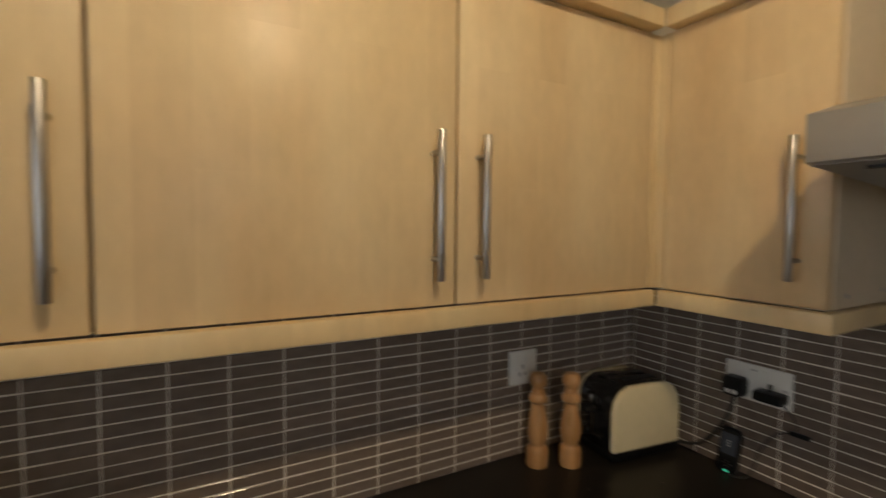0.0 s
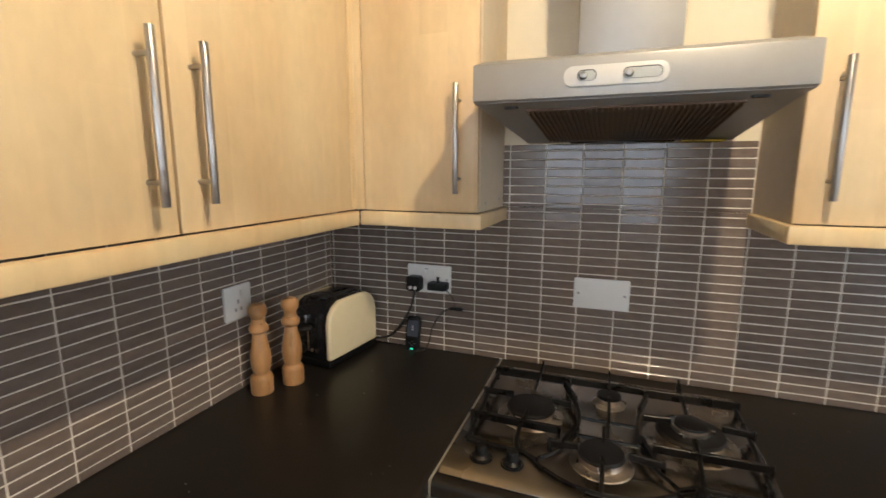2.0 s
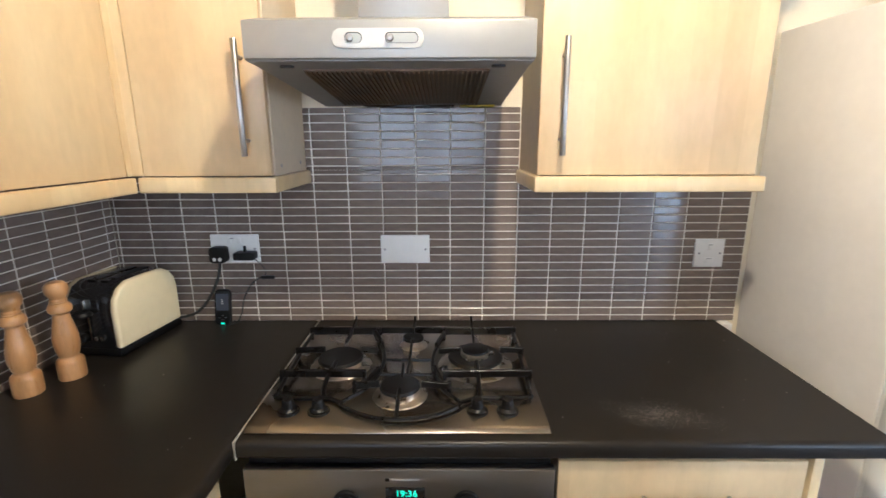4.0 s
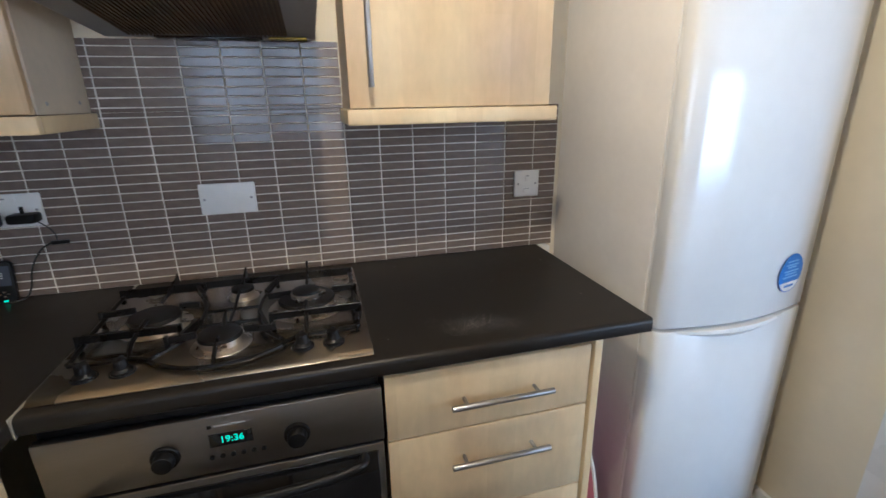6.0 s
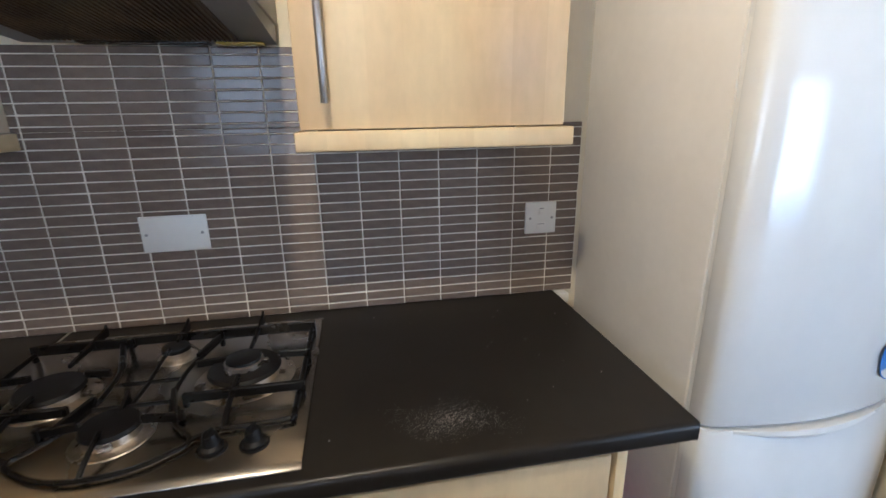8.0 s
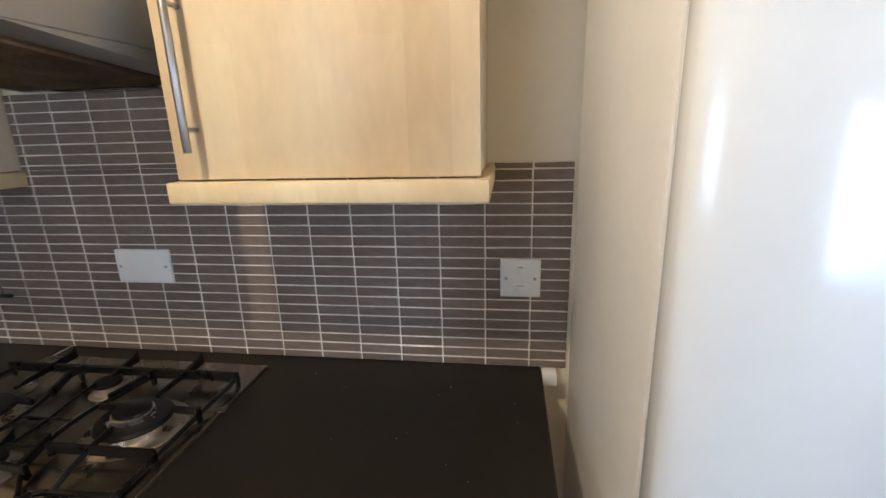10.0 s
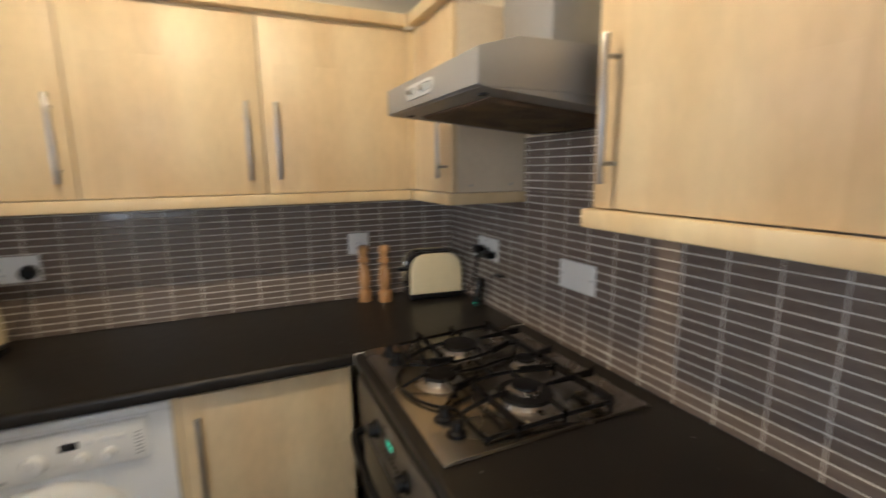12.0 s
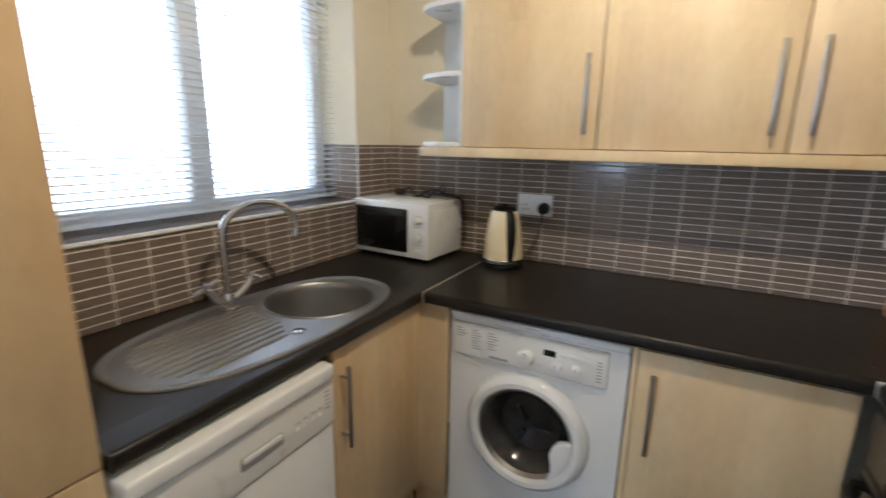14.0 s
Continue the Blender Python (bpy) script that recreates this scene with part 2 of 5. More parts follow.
def structure(name, bm, material, label="", category=""):
    ob = new(name, link_mesh(name, bm, material))
    BASE[ob.name] = Matrix.Identity(4)
    return tagged(ob, label, category, kind="structure")


def box(x0, x1, y0, y1, z0, z1, bev=0.0, seg=2, bm=None):
    one = bmesh.new()
    bmesh.ops.create_cube(one, size=1)
    for v in one.verts:
        v.co = Vector(((x0 + x1) / 2 + v.co.x * (x1 - x0), (y0 + y1) / 2 + v.co.y * (y1 - y0), (z0 + z1) / 2 + v.co.z * (z1 - z0)))
    if bev:
        bmesh.ops.bevel(one, geom=one.edges[:], offset=bev, segments=seg, profile=0.5, affect="EDGES")
    return one if bm is None else join(bm, one)


def join(bm, other):
    me = bpy.data.meshes.new("tmp")
    other.to_mesh(me)
    other.free()
    bm.from_mesh(me)
    bpy.data.meshes.remove(me)
    return bm


def cyl(p0, p1, r, r2=None, seg=24, bev=0.0, bm=None):
    one = bmesh.new()
    p0, p1 = Vector(p0), Vector(p1)
    d = p1 - p0
    bmesh.ops.create_cone(one, cap_ends=True, segments=seg, radius1=r, radius2=r if r2 is None else r2, depth=d.length)
    if bev:
        caps = [e for e in one.edges if abs(abs(e.verts[0].co.z) - d.length / 2) < 1e-6 and abs(e.verts[0].co.z - e.verts[1].co.z) < 1e-6]
        bmesh.ops.bevel(one, geom=caps, offset=bev, segments=2, profile=0.5, affect="EDGES")
    one.transform(Matrix.Translation((p0 + p1) / 2) @ d.to_track_quat("Z", "Y").to_matrix().to_4x4())
    return one if bm is None else join(bm, one)


def lathe(profile, at=(0, 0, 0), seg=32, bm=None):
    """Turns (radius, height) pairs round an upright axis."""
    one = bmesh.new()
    rings = []
    for r, z in profile:
        if r < 1e-5:
            rings.append([one.verts.new((at[0], at[1], at[2] + z))])
        else:
            rings.append([one.verts.new((at[0] + r * math.cos(a), at[1] + r * math.sin(a), at[2] + z))
                          for a in (2 * math.pi * k / seg for k in range(seg))])
    for a, b in zip(rings, rings[1:]):
        for k in range(seg):
            q = [a[k % len(a)], a[(k + 1) % len(a)], b[(k + 1) % len(b)], b[k % len(b)]]
            q = list(dict.fromkeys(q))
            if len(q) > 2:
                one.faces.new(q)
    return one if bm is None else join(bm, one)


def tube(points, r, seg=10, bm=None, smooth=6):
    """A round rod along a smoothed line of points."""
    pts = [Vector(p) for p in points]
    if smooth and len(pts) > 2:
        fine = []
        for i in range(len(pts) - 1):
            a, b, c, d = pts[max(i - 1, 0)], pts[i], pts[i + 1], pts[min(i + 2, len(pts) - 1)]
            for k in range(smooth):
                t = k / smooth
                fine.append(0.5 * ((2 * b) + (c - a) * t + (2 * a - 5 * b + 4 * c - d) * t * t + (3 * b - a - 3 * c + d) * t ** 3))
        pts = fine + [pts[-1]]
    one = bmesh.new()
    rings, up = [], Vector((0.03, 0.05, 1)).normalized()
    for i, p in enumerate(pts):
        d = (pts[min(i + 1, len(pts) - 1)] - pts[max(i - 1, 0)]).normalized()
        if abs(d.dot(up)) > 0.97:
            up = Vector((1, 0.1, 0.05)).normalized()
        n = (up - d * up.dot(d)).normalized()
        up = n
        m = d.cross(n)
        rings.append([one.verts.new(p + r * (n * math.cos(a) + m * math.sin(a))) for a in (2 * math.pi * k / seg for k in range(seg))])
    for a, b in zip(rings, rings[1:]):
        for k in range(seg):
            one.faces.new((a[k], a[(k + 1) % seg], b[(k + 1) % seg], b[k]))
    one.faces.new(rings[0])
    one.faces.new(rings[-1])
    return one if bm is None else join(bm, one)


def prism(outline, axis, a, b, bev=0.0, seg=2, bm=None):
    """Pushes an outline of (u, v) pairs from a to b along an axis: x takes (y, z), y takes (x, z), z takes (x, y)."""
    put = {"x": lambda u, v, w: (w, u, v), "y": lambda u, v, w: (u, w, v), "z": lambda u, v, w: (u, v, w)}[axis]
    one = bmesh.new()
    lo = [one.verts.new(put(u, v, a)) for u, v in outline]
    hi = [one.verts.new(put(u, v, b)) for u, v in outline]
    n = len(outline)
    for k in range(n):
        one.faces.new((lo[k], lo[(k + 1) % n], hi[(k + 1) % n], hi[k]))
    one.faces.new(lo)
    one.faces.new(hi)
    if bev:
        bmesh.ops.recalc_face_normals(one, faces=one.faces)
        bmesh.ops.bevel(one, geom=[e for e in one.edges if e.calc_face_angle(0) > 0.6], offset=bev, segments=seg, profile=0.5, affect="EDGES")
    return one if bm is None else join(bm, one)


def lettering(text, size, material, parent, m, name="lettering", depth=0.0004):
    cu = bpy.data.curves.new(name, "FONT")
    cu.body, cu.size, cu.extrude, cu.align_x, cu.align_y = text, size, depth, "CENTER", "CENTER"
    tmp = bpy.data.objects.new(name, cu)
    me = bpy.data.meshes.new_from_object(tmp)
    bpy.data.objects.remove(tmp)
    me.transform(BASE[parent.name] @ m)
    me.materials.append(material)
    ob = new(name, me)
    ob.parent = parent
    return ob


def rounded(cx, cy, hx, hy, r, n=6):
    pts = []
    for sx, sy, a0 in ((1, 1, 0), (-1, 1, 90), (-1, -1, 180), (1, -1, 270)):
        for k in range(n + 1):
            a = radians(a0 + 90 * k / n)
            pts.append((cx + sx * (hx - r) + r * math.cos(a), cy + sy * (hy - r) + r * math.sin(a)))
    return pts


# ---- the room ----
XE, YN, XW, YS = 1.200, 0.970, -1.090, -1.535     # tile faces east, north, west; south wall face
PL = 0.006                                        # plaster lies this far behind the tile faces
TOP, SILL, HEAD = 2.36, 1.135, 2.10
WY0, WY1 = -0.375, 0.725                          # window opening

structure("floor", box(-3.4, 1.5, -4.35, 1.3, -0.12, 0.0), M_FLOOR, "dark brown vinyl kitchen floor", "floor")
structure("ceiling", box(-3.4, 1.5, -4.35, 1.3, TOP, TOP + 0.12), M_CEIL, "plain white painted ceiling", "ceiling")
wall_east = structure("wall_east", box(XE + PL, XE + 0.2, -4.2, YN + 0.2, 0, TOP), M_PAINT, "cream painted wall with grey tiled splashback", "wall")
wall_north = structure("wall_north", box(XW - 0.3, XE + PL, YN + PL, YN + 0.2, 0, TOP), M_PAINT, "cream painted wall with grey tiled splashback", "wall")
bm = box(XW - 0.30, XW - PL, YS - 0.12, YN + PL, 0, SILL)
box(XW - 0.30, XW - PL, YS - 0.12, YN + PL, HEAD, TOP, bm=bm)
box(XW - 0.30, XW - PL, YS - 0.12, WY0, SILL, HEAD, bm=bm)
box(XW - 0.30, XW - PL, WY1, YN + PL, SILL, HEAD, bm=bm)
wall_west = structure("wall_west", bm, M_PAINT, "cream painted window wall, tiled round the sill", "wall")
bm = box(0.47, XE + PL, YS - 0.12, YS, 0, TOP)
box(XW - PL, -0.95, YS - 0.12, YS, 0, TOP, bm=bm)
box(-0.95, 0.47, YS - 0.12, YS, 2.04, TOP, bm=bm)
structure("wall_south", bm, M_PAINT, "cream painted wall with an open doorway", "wall")
bm = box(-3.3, -1.78, -4.35, -4.2, 0, TOP)
box(-0.52, 1.5, -4.35, -4.2, 0, TOP, bm=bm)
box(-1.78, -0.52, -4.35, -4.2, 0, 0.90, bm=bm)
box(-1.78, -0.52, -4.35, -4.2, 2.26, TOP, bm=bm)
structure("wall_living_room", bm, M_PAINT, "cream painted living room wall with a wide window", "wall")
# Unseen wall, with a gap left for the added side fill lamp.
bm = box(-3.4, -3.3, -4.35, -3.9, 0, TOP)
box(-3.4, -3.3, -2.2, YS - 0.12, 0, TOP, bm=bm)
box(-3.4, -3.3, -3.9, -2.2, 2.12, TOP, bm=bm)
structure("wall_living_west", bm, M_PAINT, "cream painted living room wall", "wall")
structure("wall_living_north", box(-3.3, XW - 0.3, YS - 0.12, YS, 0, TOP), M_PAINT, "cream painted living room wall", "wall")
lw = thing("window_2", (-1.15, -4.27, 0.90), "wide white framed living room window", "window")
lw["kind"] = "structure"
for a, b in ((-1.78, -1.72), (-1.19, -1.11), (-0.58, -0.52)):
    part("window_frame", box(a, b, -4.30, -4.23, 0.90, 2.26, 0.005), M_UPVC, lw)
for a, b in ((0.90, 0.96), (1.68, 1.76), (2.20, 2.26)):
    part("window_frame", box(-1.72, -0.58, -4.295, -4.235, a, b, 0.005), M_UPVC, lw)
bm = box(0.40, 0.47, YS, YS + 0.018, 0, 2.11, 0.004)
box(-1.02, -0.95, YS, YS + 0.018, 0, 2.11, 0.004, bm=bm)
box(-0.95, 0.40, YS, YS + 0.018, 2.04, 2.11, 0.004, bm=bm)
box(0.455, 0.47, YS - 0.12, YS, 0, 2.04, bm=bm)
box(-0.95, -0.935, YS - 0.12, YS, 0, 2.04, bm=bm)
structure("trim", bm, M_UPVC, "white gloss door frame round the doorway", "door frame")
structure("baseboard", box(0.62, XE + PL, YS, YS + 0.016, 0, 0.10, 0.004), M_UPVC, "white painted skirting board", "baseboard")

# ---- window ----
window = thing("window_1", (-1.30, (WY0 + WY1) / 2, SILL), "white framed window with two panes behind a blind", "window")
window["kind"] = "structure"
FX0, FX1 = -1.345, -1.285
part("window_frame", box(FX0, FX1, WY0, WY1, SILL + 0.004, SILL + 0.055, 0.006), M_UPVC, window)
part("window_frame", box(FX0, FX1, WY0, WY1, HEAD - 0.055, HEAD - 0.004, 0.006), M_UPVC, window)
for a, b in ((WY0 + 0.002, WY0 + 0.055), (0.095, 0.175), (WY1 - 0.055, WY1 - 0.002)):
    part("window_frame", box(FX0, FX1, a, b, SILL + 0.055, HEAD - 0.055, 0.006), M_UPVC, window)
for a, b in ((WY0 + 0.055, 0.095), (0.175, WY1 - 0.055)):
    pane = part("pane", box(-1.318, -1.312, a, b, SILL + 0.055, HEAD - 0.055), M_PANE, window, "clear window pane")
    pane.visible_shadow = False
sill = part("window_sill", box(-1.285, XW + 0.004, WY0 + 0.002, WY1 - 0.002, SILL + 0.0015, SILL + 0.012, 0.003), M_SILL, window, "dark tiled window sill")
part("edge_strip", box(XW + 0.004, XW + 0.009, WY0, WY1, SILL + 0.002, SILL + 0.013, 0.002), M_UPVC, window, "white tile edge strip")
# Invented opening, out of view, that lets the side fill lamp in.
lw3 = thing("side_fill_opening", (-3.36, -3.05, 0.0), "unseen white framed opening added for the side fill light", "glazed door")
lw3["kind"] = "structure"
for a, b in ((-3.9, -3.84), (-3.08, -3.02), (-2.26, -2.2)):
    part("window_frame", box(-3.39, -3.33, a, b, 0.0, 2.12, 0.005), M_UPVC, lw3)
# Added glowing sheet behind the invented west opening.
structure("backdrop_west", box(-6.6, -6.55, -7.0, -3.7, 0.0, 4.4), M_SKYGLOW, "bright pale daylight outside the living room", "backdrop")
structure("backdrop_south", box(-7.0, 3.0, -7.6, -7.55, 0.0, 4.4), M_SKYGLOW, "bright pale daylight outside the living room", "backdrop")
backdrop = structure("backdrop", box(-4.0, -3.95, -3.5, 3.8, 0.2, 4.4), M_SKYGLOW, "bright pale daylight outside the window", "backdrop")

blind = thing("venetian_blind", (-1.20, 0.17, SILL + 0.03), "white venetian blind lowered with open slats", "blind")
BX = -1.215
part("head_rail", box(BX - 0.02, BX + 0.02, WY0 + 0.012, WY1 - 0.012, HEAD - 0.03, HEAD - 0.001, 0.002), M_SLAT, blind)
part("bottom_rail", box(BX - 0.013, BX + 0.013, WY0 + 0.015, WY1 - 0.015, SILL + 0.022, SILL + 0.034, 0.003), M_SLAT, blind)
slat_bm = bmesh.new()
n = 6
rows_ = [[slat_bm.verts.new((-0.0125 + 0.025 * k / n, y, 0.0022 * math.cos((k / n - 0.5) * math.pi))) for k in range(n + 1)] for y in (WY0 + 0.016, WY1 - 0.016)]
for k in range(n):
    slat_bm.faces.new((rows_[0][k], rows_[0][k + 1], rows_[1][k + 1], rows_[1][k]))
bmesh.ops.solidify(slat_bm, geom=slat_bm.faces[:], thickness=0.0006)
slat_me = link_mesh("slat", slat_bm, M_SLAT)
z = SILL + 0.052
while z < HEAD - 0.035:
    s = new("slat", slat_me)
    s.parent = blind
    s.matrix_basis = BASE[blind.name] @ pose(BX, 0, z, 0, 7, 0)
    z += 0.0215
for y in (-0.20, 0.17, 0.55):
    part("ladder_cord", tube([(BX + 0.0135, y, SILL + 0.03), (BX + 0.0135, y, HEAD - 0.02)], 0.0008, 5), M_SLAT, blind)


# ---- fitted units ----
def bar_handle(parent, p0, p1, out, r=0.0065, inset=0.035):
    """A steel bar handle between two points, on two short posts that reach back against the way out."""
    p0, p1, out = Vector(p0), Vector(p1), Vector(out)
    d = (p1 - p0).normalized()
    bm = cyl(p0, p1, r, seg=16, bev=0.0012)
    for q in (p0 + d * inset, p1 - d * inset):
        cyl(q, q - out * 0.0315, 0.0042, seg=10, bm=bm)
    return part("handle", bm, M_STEEL, parent, "brushed steel bar handle")


def wall_unit(name, at, body, door, handle, out, label):
    u = thing(name, at, label, "wall cabinet", "fitted wall cabinets")
    part("body", box(*body, 0.0015, 1), M_CARCASS, u)
    d = part("door", box(*door, 0.0025, 2), M_MAPLE, u)
    bar_handle(d, *handle, out)
    return u


DZ0, DZ1 = 1.384, 1.945
FA, FB = 0.705, 0.935          # door faces, north and east runs
LBL = "maple-effect wall cabinet with a tall steel bar handle"
for x0, x1, hx in ((-0.586, -0.098, -0.133), (-0.095, 0.409, 0.364), (0.412, 0.913, 0.452)):
    wall_unit("wall_cabinet", ((x0 + x1) / 2, YN, DZ0), (x0, x1, FA + 0.020, YN + PL, DZ0 - 0.004, DZ1),
              (x0 + 0.001, x1 - 0.001, FA, FA + 0.018, DZ0 - 0.003, DZ1), ((hx, FA - 0.031, 1.427), (hx, FA - 0.031, 1.672)), (0, -1, 0), LBL)
cab_l = wall_unit("wall_cabinet", (XE, 0.53, DZ0), (FB + 0.020, XE + PL, 0.376, 0.700, DZ0 - 0.004, DZ1),
          (FB, FB + 0.018, 0.378, 0.680, DZ0 - 0.003, DZ1), ((FB - 0.031, 0.424, 1.427), (FB - 0.031, 0.424, 1.676)), (-1, 0, 0), "narrow " + LBL)
cab_r = wall_unit("wall_cabinet", (XE, -0.5, DZ0), (FB + 0.020, XE + PL, -0.752, -0.247, DZ0 - 0.004, DZ1),
                  (FB, FB + 0.018, -0.754, -0.245, DZ0 - 0.003, DZ1), ((FB - 0.031, -0.294, 1.427), (FB - 0.031, -0.294, 1.678)), (-1, 0, 0), LBL)
for x, z in ((1.000, 1.402), (1.150, 1.404)):
    part("screw_cap", cyl((x, 0.3762, z), (x, 0.3748, z), 0.0045, seg=12), M_GREYMARK, cab_l, "dark screw hole")
post = thing("corner_post", (0.92, 0.69, DZ0), "maple-effect corner post between two wall cabinets", "corner post")
part("post", prism([(0.9155, FA), (0.9155, FA + 0.02), (FB + 0.02, FA + 0.02), (FB + 0.02, 0.682), (FB, 0.682), (FB, FA)], "z", DZ0 - 0.003, DZ1, 0.002), M_MAPLE_TRIM, post)


def moulding(name, runs, z0, z1, label):
    t = thing(name, (*runs[0][:2], z0), label, "cabinet trim")
    for k, (x0, y0, x1, y1) in enumerate(runs):
        part("rail", box(min(x0, x1), max(x0, x1), min(y0, y1), max(y0, y1), z0, z1, 0.004, 2), M_MAPLE_TRIM, t)
    return t


PF, QF = 0.684, 0.914          # pelmet faces
moulding("pelmet", [(-0.752, PF, QF, PF + 0.022), (-0.752, PF + 0.0225, -0.730, YN - 0.001)], 1.343, 1.379, "maple-effect light pelmet under the wall cabinets")
moulding("pelmet", [(QF, PF - 0.0005, QF + 0.022, 0.362), (QF + 0.0225, 0.362, XE - 0.001, 0.384)], 1.343, 1.379, "maple-effect light pelmet with a mitred return")
moulding("pelmet", [(QF, -0.768, QF + 0.022, -0.236), (QF + 0.0225, -0.258, XE - 0.001, -0.236), (QF + 0.0225, -0.768, XE - 0.001, -0.746)], 1.343, 1.379,
         "maple-effect light pelmet with two returns")
moulding("cornice", [(-0.60, 0.672, 0.902, 0.712)], 1.9455, 1.985, "maple-effect cornice along the cabinet tops")
moulding("cornice", [(0.9025, 0.672, 0.942, 0.360)], 1.9455, 1.985, "maple-effect cornice along the cabinet tops")
moulding("cornice", [(0.9025, -0.768, 0.942, -0.232)], 1.9455, 1.985, "maple-effect cornice along the cabinet tops")

# open end shelves beside the north cabinets
shelf_unit = thing("end_shelf", (-0.6, YN, 1.38), "white open end shelf unit with curved shelves", "shelf")
part("side_panel", box(-0.602, -0.5875, FA + 0.012, YN + 0.005, 1.3795, DZ1, 0.001), M_PLASTIC_W, shelf_unit)
part("back_panel", box(-0.80, -0.6025, YN - 0.008, YN + 0.005, 1.3795, DZ1, 0.001), M_PLASTIC_W, shelf_unit)
for z0, z1 in ((1.3795, 1.397), (1.634, 1.652), (1.880, 1.898)):
    pts = [(-0.6025, YN - 0.0085), (-0.6025, FA + 0.012), (-0.655, FA + 0.012)]
    pts += [(-0.655 - 0.145 * math.sin(radians(a)), FA + 0.100 + 0.0 - 0.088 * math.cos(radians(a))) for a in range(15, 91, 15)]
    pts += [(-0.80, YN - 0.0085)]
    part("shelf", prism(pts, "z", z0, z1, 0.002), M_PLASTIC_W, shelf_unit)

# ---- worktops ----
CZ0, CZ1 = 0.872, 0.910
CB, CA, CW = 0.600, 0.370, -0.548     # worktop front edges, east, north and west runs


def worktop(x0, x1, y0, y1, front, bm=None):
    """A slab with a rounded front edge."""
    b = box(x0, x1, y0, y1, CZ0, CZ1, bm=None)
    pick = []
    for e in b.edges:
        m = (e.verts[0].co + e.verts[1].co) / 2
        if (front == "x-" and abs(m.x - x0) < 1e-4 or front == "x+" and abs(m.x - x1) < 1e-4 or front == "y-" and abs(m.y - y0) < 1e-4) and abs(abs(m.z - (CZ0 + CZ1) / 2) - (CZ1 - CZ0) / 2) < 1e-4:
            pick.append(e)
    bmesh.ops.bevel(b, geom=pick, offset=0.011, segments=4, profile=0.5, affect="EDGES")
    return b if bm is None else join(bm, b)


wt = thing("worktop", (0.9, -0.25, CZ0), "black laminate worktop beside the hob", "worktop")
bm = worktop(CB, XE + 0.003, -0.872, 0.3655, "x-")
part("slab", bm, M_TOP, wt)
part("end_cap", box(CB + 0.004, XE, -0.8745, -0.8725, CZ0 + 0.001, CZ1 - 0.001), M_EDGE, wt, "thin dark laminate edging")
wt = thing("worktop", (0.3, 0.67, CZ0), "black laminate worktop along the back wall", "worktop")
part("slab", box(-0.541, XE + 0.003, CA + 0.020, YN + 0.003, CZ0, CZ1), M_TOP, wt)
part("front_edge", worktop(-0.541, XE + 0.003, CA, CA + 0.020, "y-"), M_TOP, wt, "rounded black front edge")
wt = thing("worktop", (-0.82, 0.2, CZ0), "black laminate worktop round the sink", "worktop")
bm = worktop(-0.6245, CW, -0.563, YN + 0.003, "x+")
for x0, x1, y0, y1 in ((XW - 0.003, -0.625, 0.312, YN + 0.003), (XW - 0.003, -0.625, -0.563, -0.020), (XW - 0.003, -0.955, -0.0198, 0.3118),
                       (-0.650, -0.625, 0.260, 0.3118), (-0.650, -0.625, -0.0198, 0.030), (-0.9548, -0.930, 0.260, 0.3118), (-0.9548, -0.930, -0.0198, 0.030)):
    box(x0, x1, y0, y1, CZ0, CZ1, bm=bm)
part("end_cap", box(XW, CW - 0.004, -0.5655, -0.5635, CZ0 + 0.001, CZ1 - 0.001), M_EDGE, wt, "thin dark laminate edging")
part("slab", bm, M_TOP, wt)
js = thing("joint_strip", (-0.545, 0.66, CZ1), "pale metal strip covering a worktop joint", "joint strip")
part("strip", box(-0.5475, -0.5415, CA - 0.002, YN - 0.002, CZ0, CZ1 + 0.002, 0.0008), M_STRIP, js)
js = thing("joint_strip", (0.9, 0.368, CZ1), "pale metal strip covering a worktop joint", "joint strip")
part("strip", box(CB - 0.002, XE - 0.001, 0.3660, 0.3695, CZ0, CZ1 + 0.002, 0.0008), M_STRIP, js)
end_bit = thing("worktop_upstand", (1.17, -0.9, 0.88), "small white plastic filler at the worktop end", "filler strip")
part("filler", box(1.165, XE - 0.001, -0.908, -0.8750, 0.884, 0.913, 0.003), M_PLASTIC_W, end_bit)

# ---- base units ----
DOORB = 0.612      # east run door plane
DOORA = 0.398
DOORW = -0.574


def base_unit(name, at, body, fronts, label, group="fitted base cabinets"):
    u = thing(name, at, label, "base cabinet", group)
    part("body", box(*body, 0.001, 1), M_CARCASS, u)
    for piece, dims, handle, out in fronts:
        d = part(piece, box(*dims, 0.0025, 2), M_MAPLE, u)
        if handle:
            bar_handle(d, *handle, out)
    return u


base_unit("base_cabinet", (0.36, 0.7, 0.0), (0.112, 0.596, DOORA + 0.02, YN, 0.14, CZ0 - 0.001),
          [("door", (0.128, 0.590, DOORA, DOORA + 0.018, 0.150, 0.858), ((0.170, DOORA - 0.031, 0.565), (0.170, DOORA - 0.031, 0.805)), (0, -1, 0)),
           ("side_post", (0.110, 0.1265, DOORA - 0.001, DOORA + 0.0195, 0.01, 0.868), None, None)],
          "maple-effect base cabinet with a steel bar handle")
base_unit("base_cabinet", (-0.8, 0.18, 0.0), (XW, DOORW - 0.02, -0.042, 0.372, 0.14, 0.74),
          [("door", (DOORW - 0.018, DOORW, -0.038, 0.366, 0.150, 0.858), ((DOORW + 0.031, -0.008, 0.570), (DOORW + 0.031, -0.008, 0.812)), (1, 0, 0))],
          "maple-effect sink cabinet with a steel bar handle")
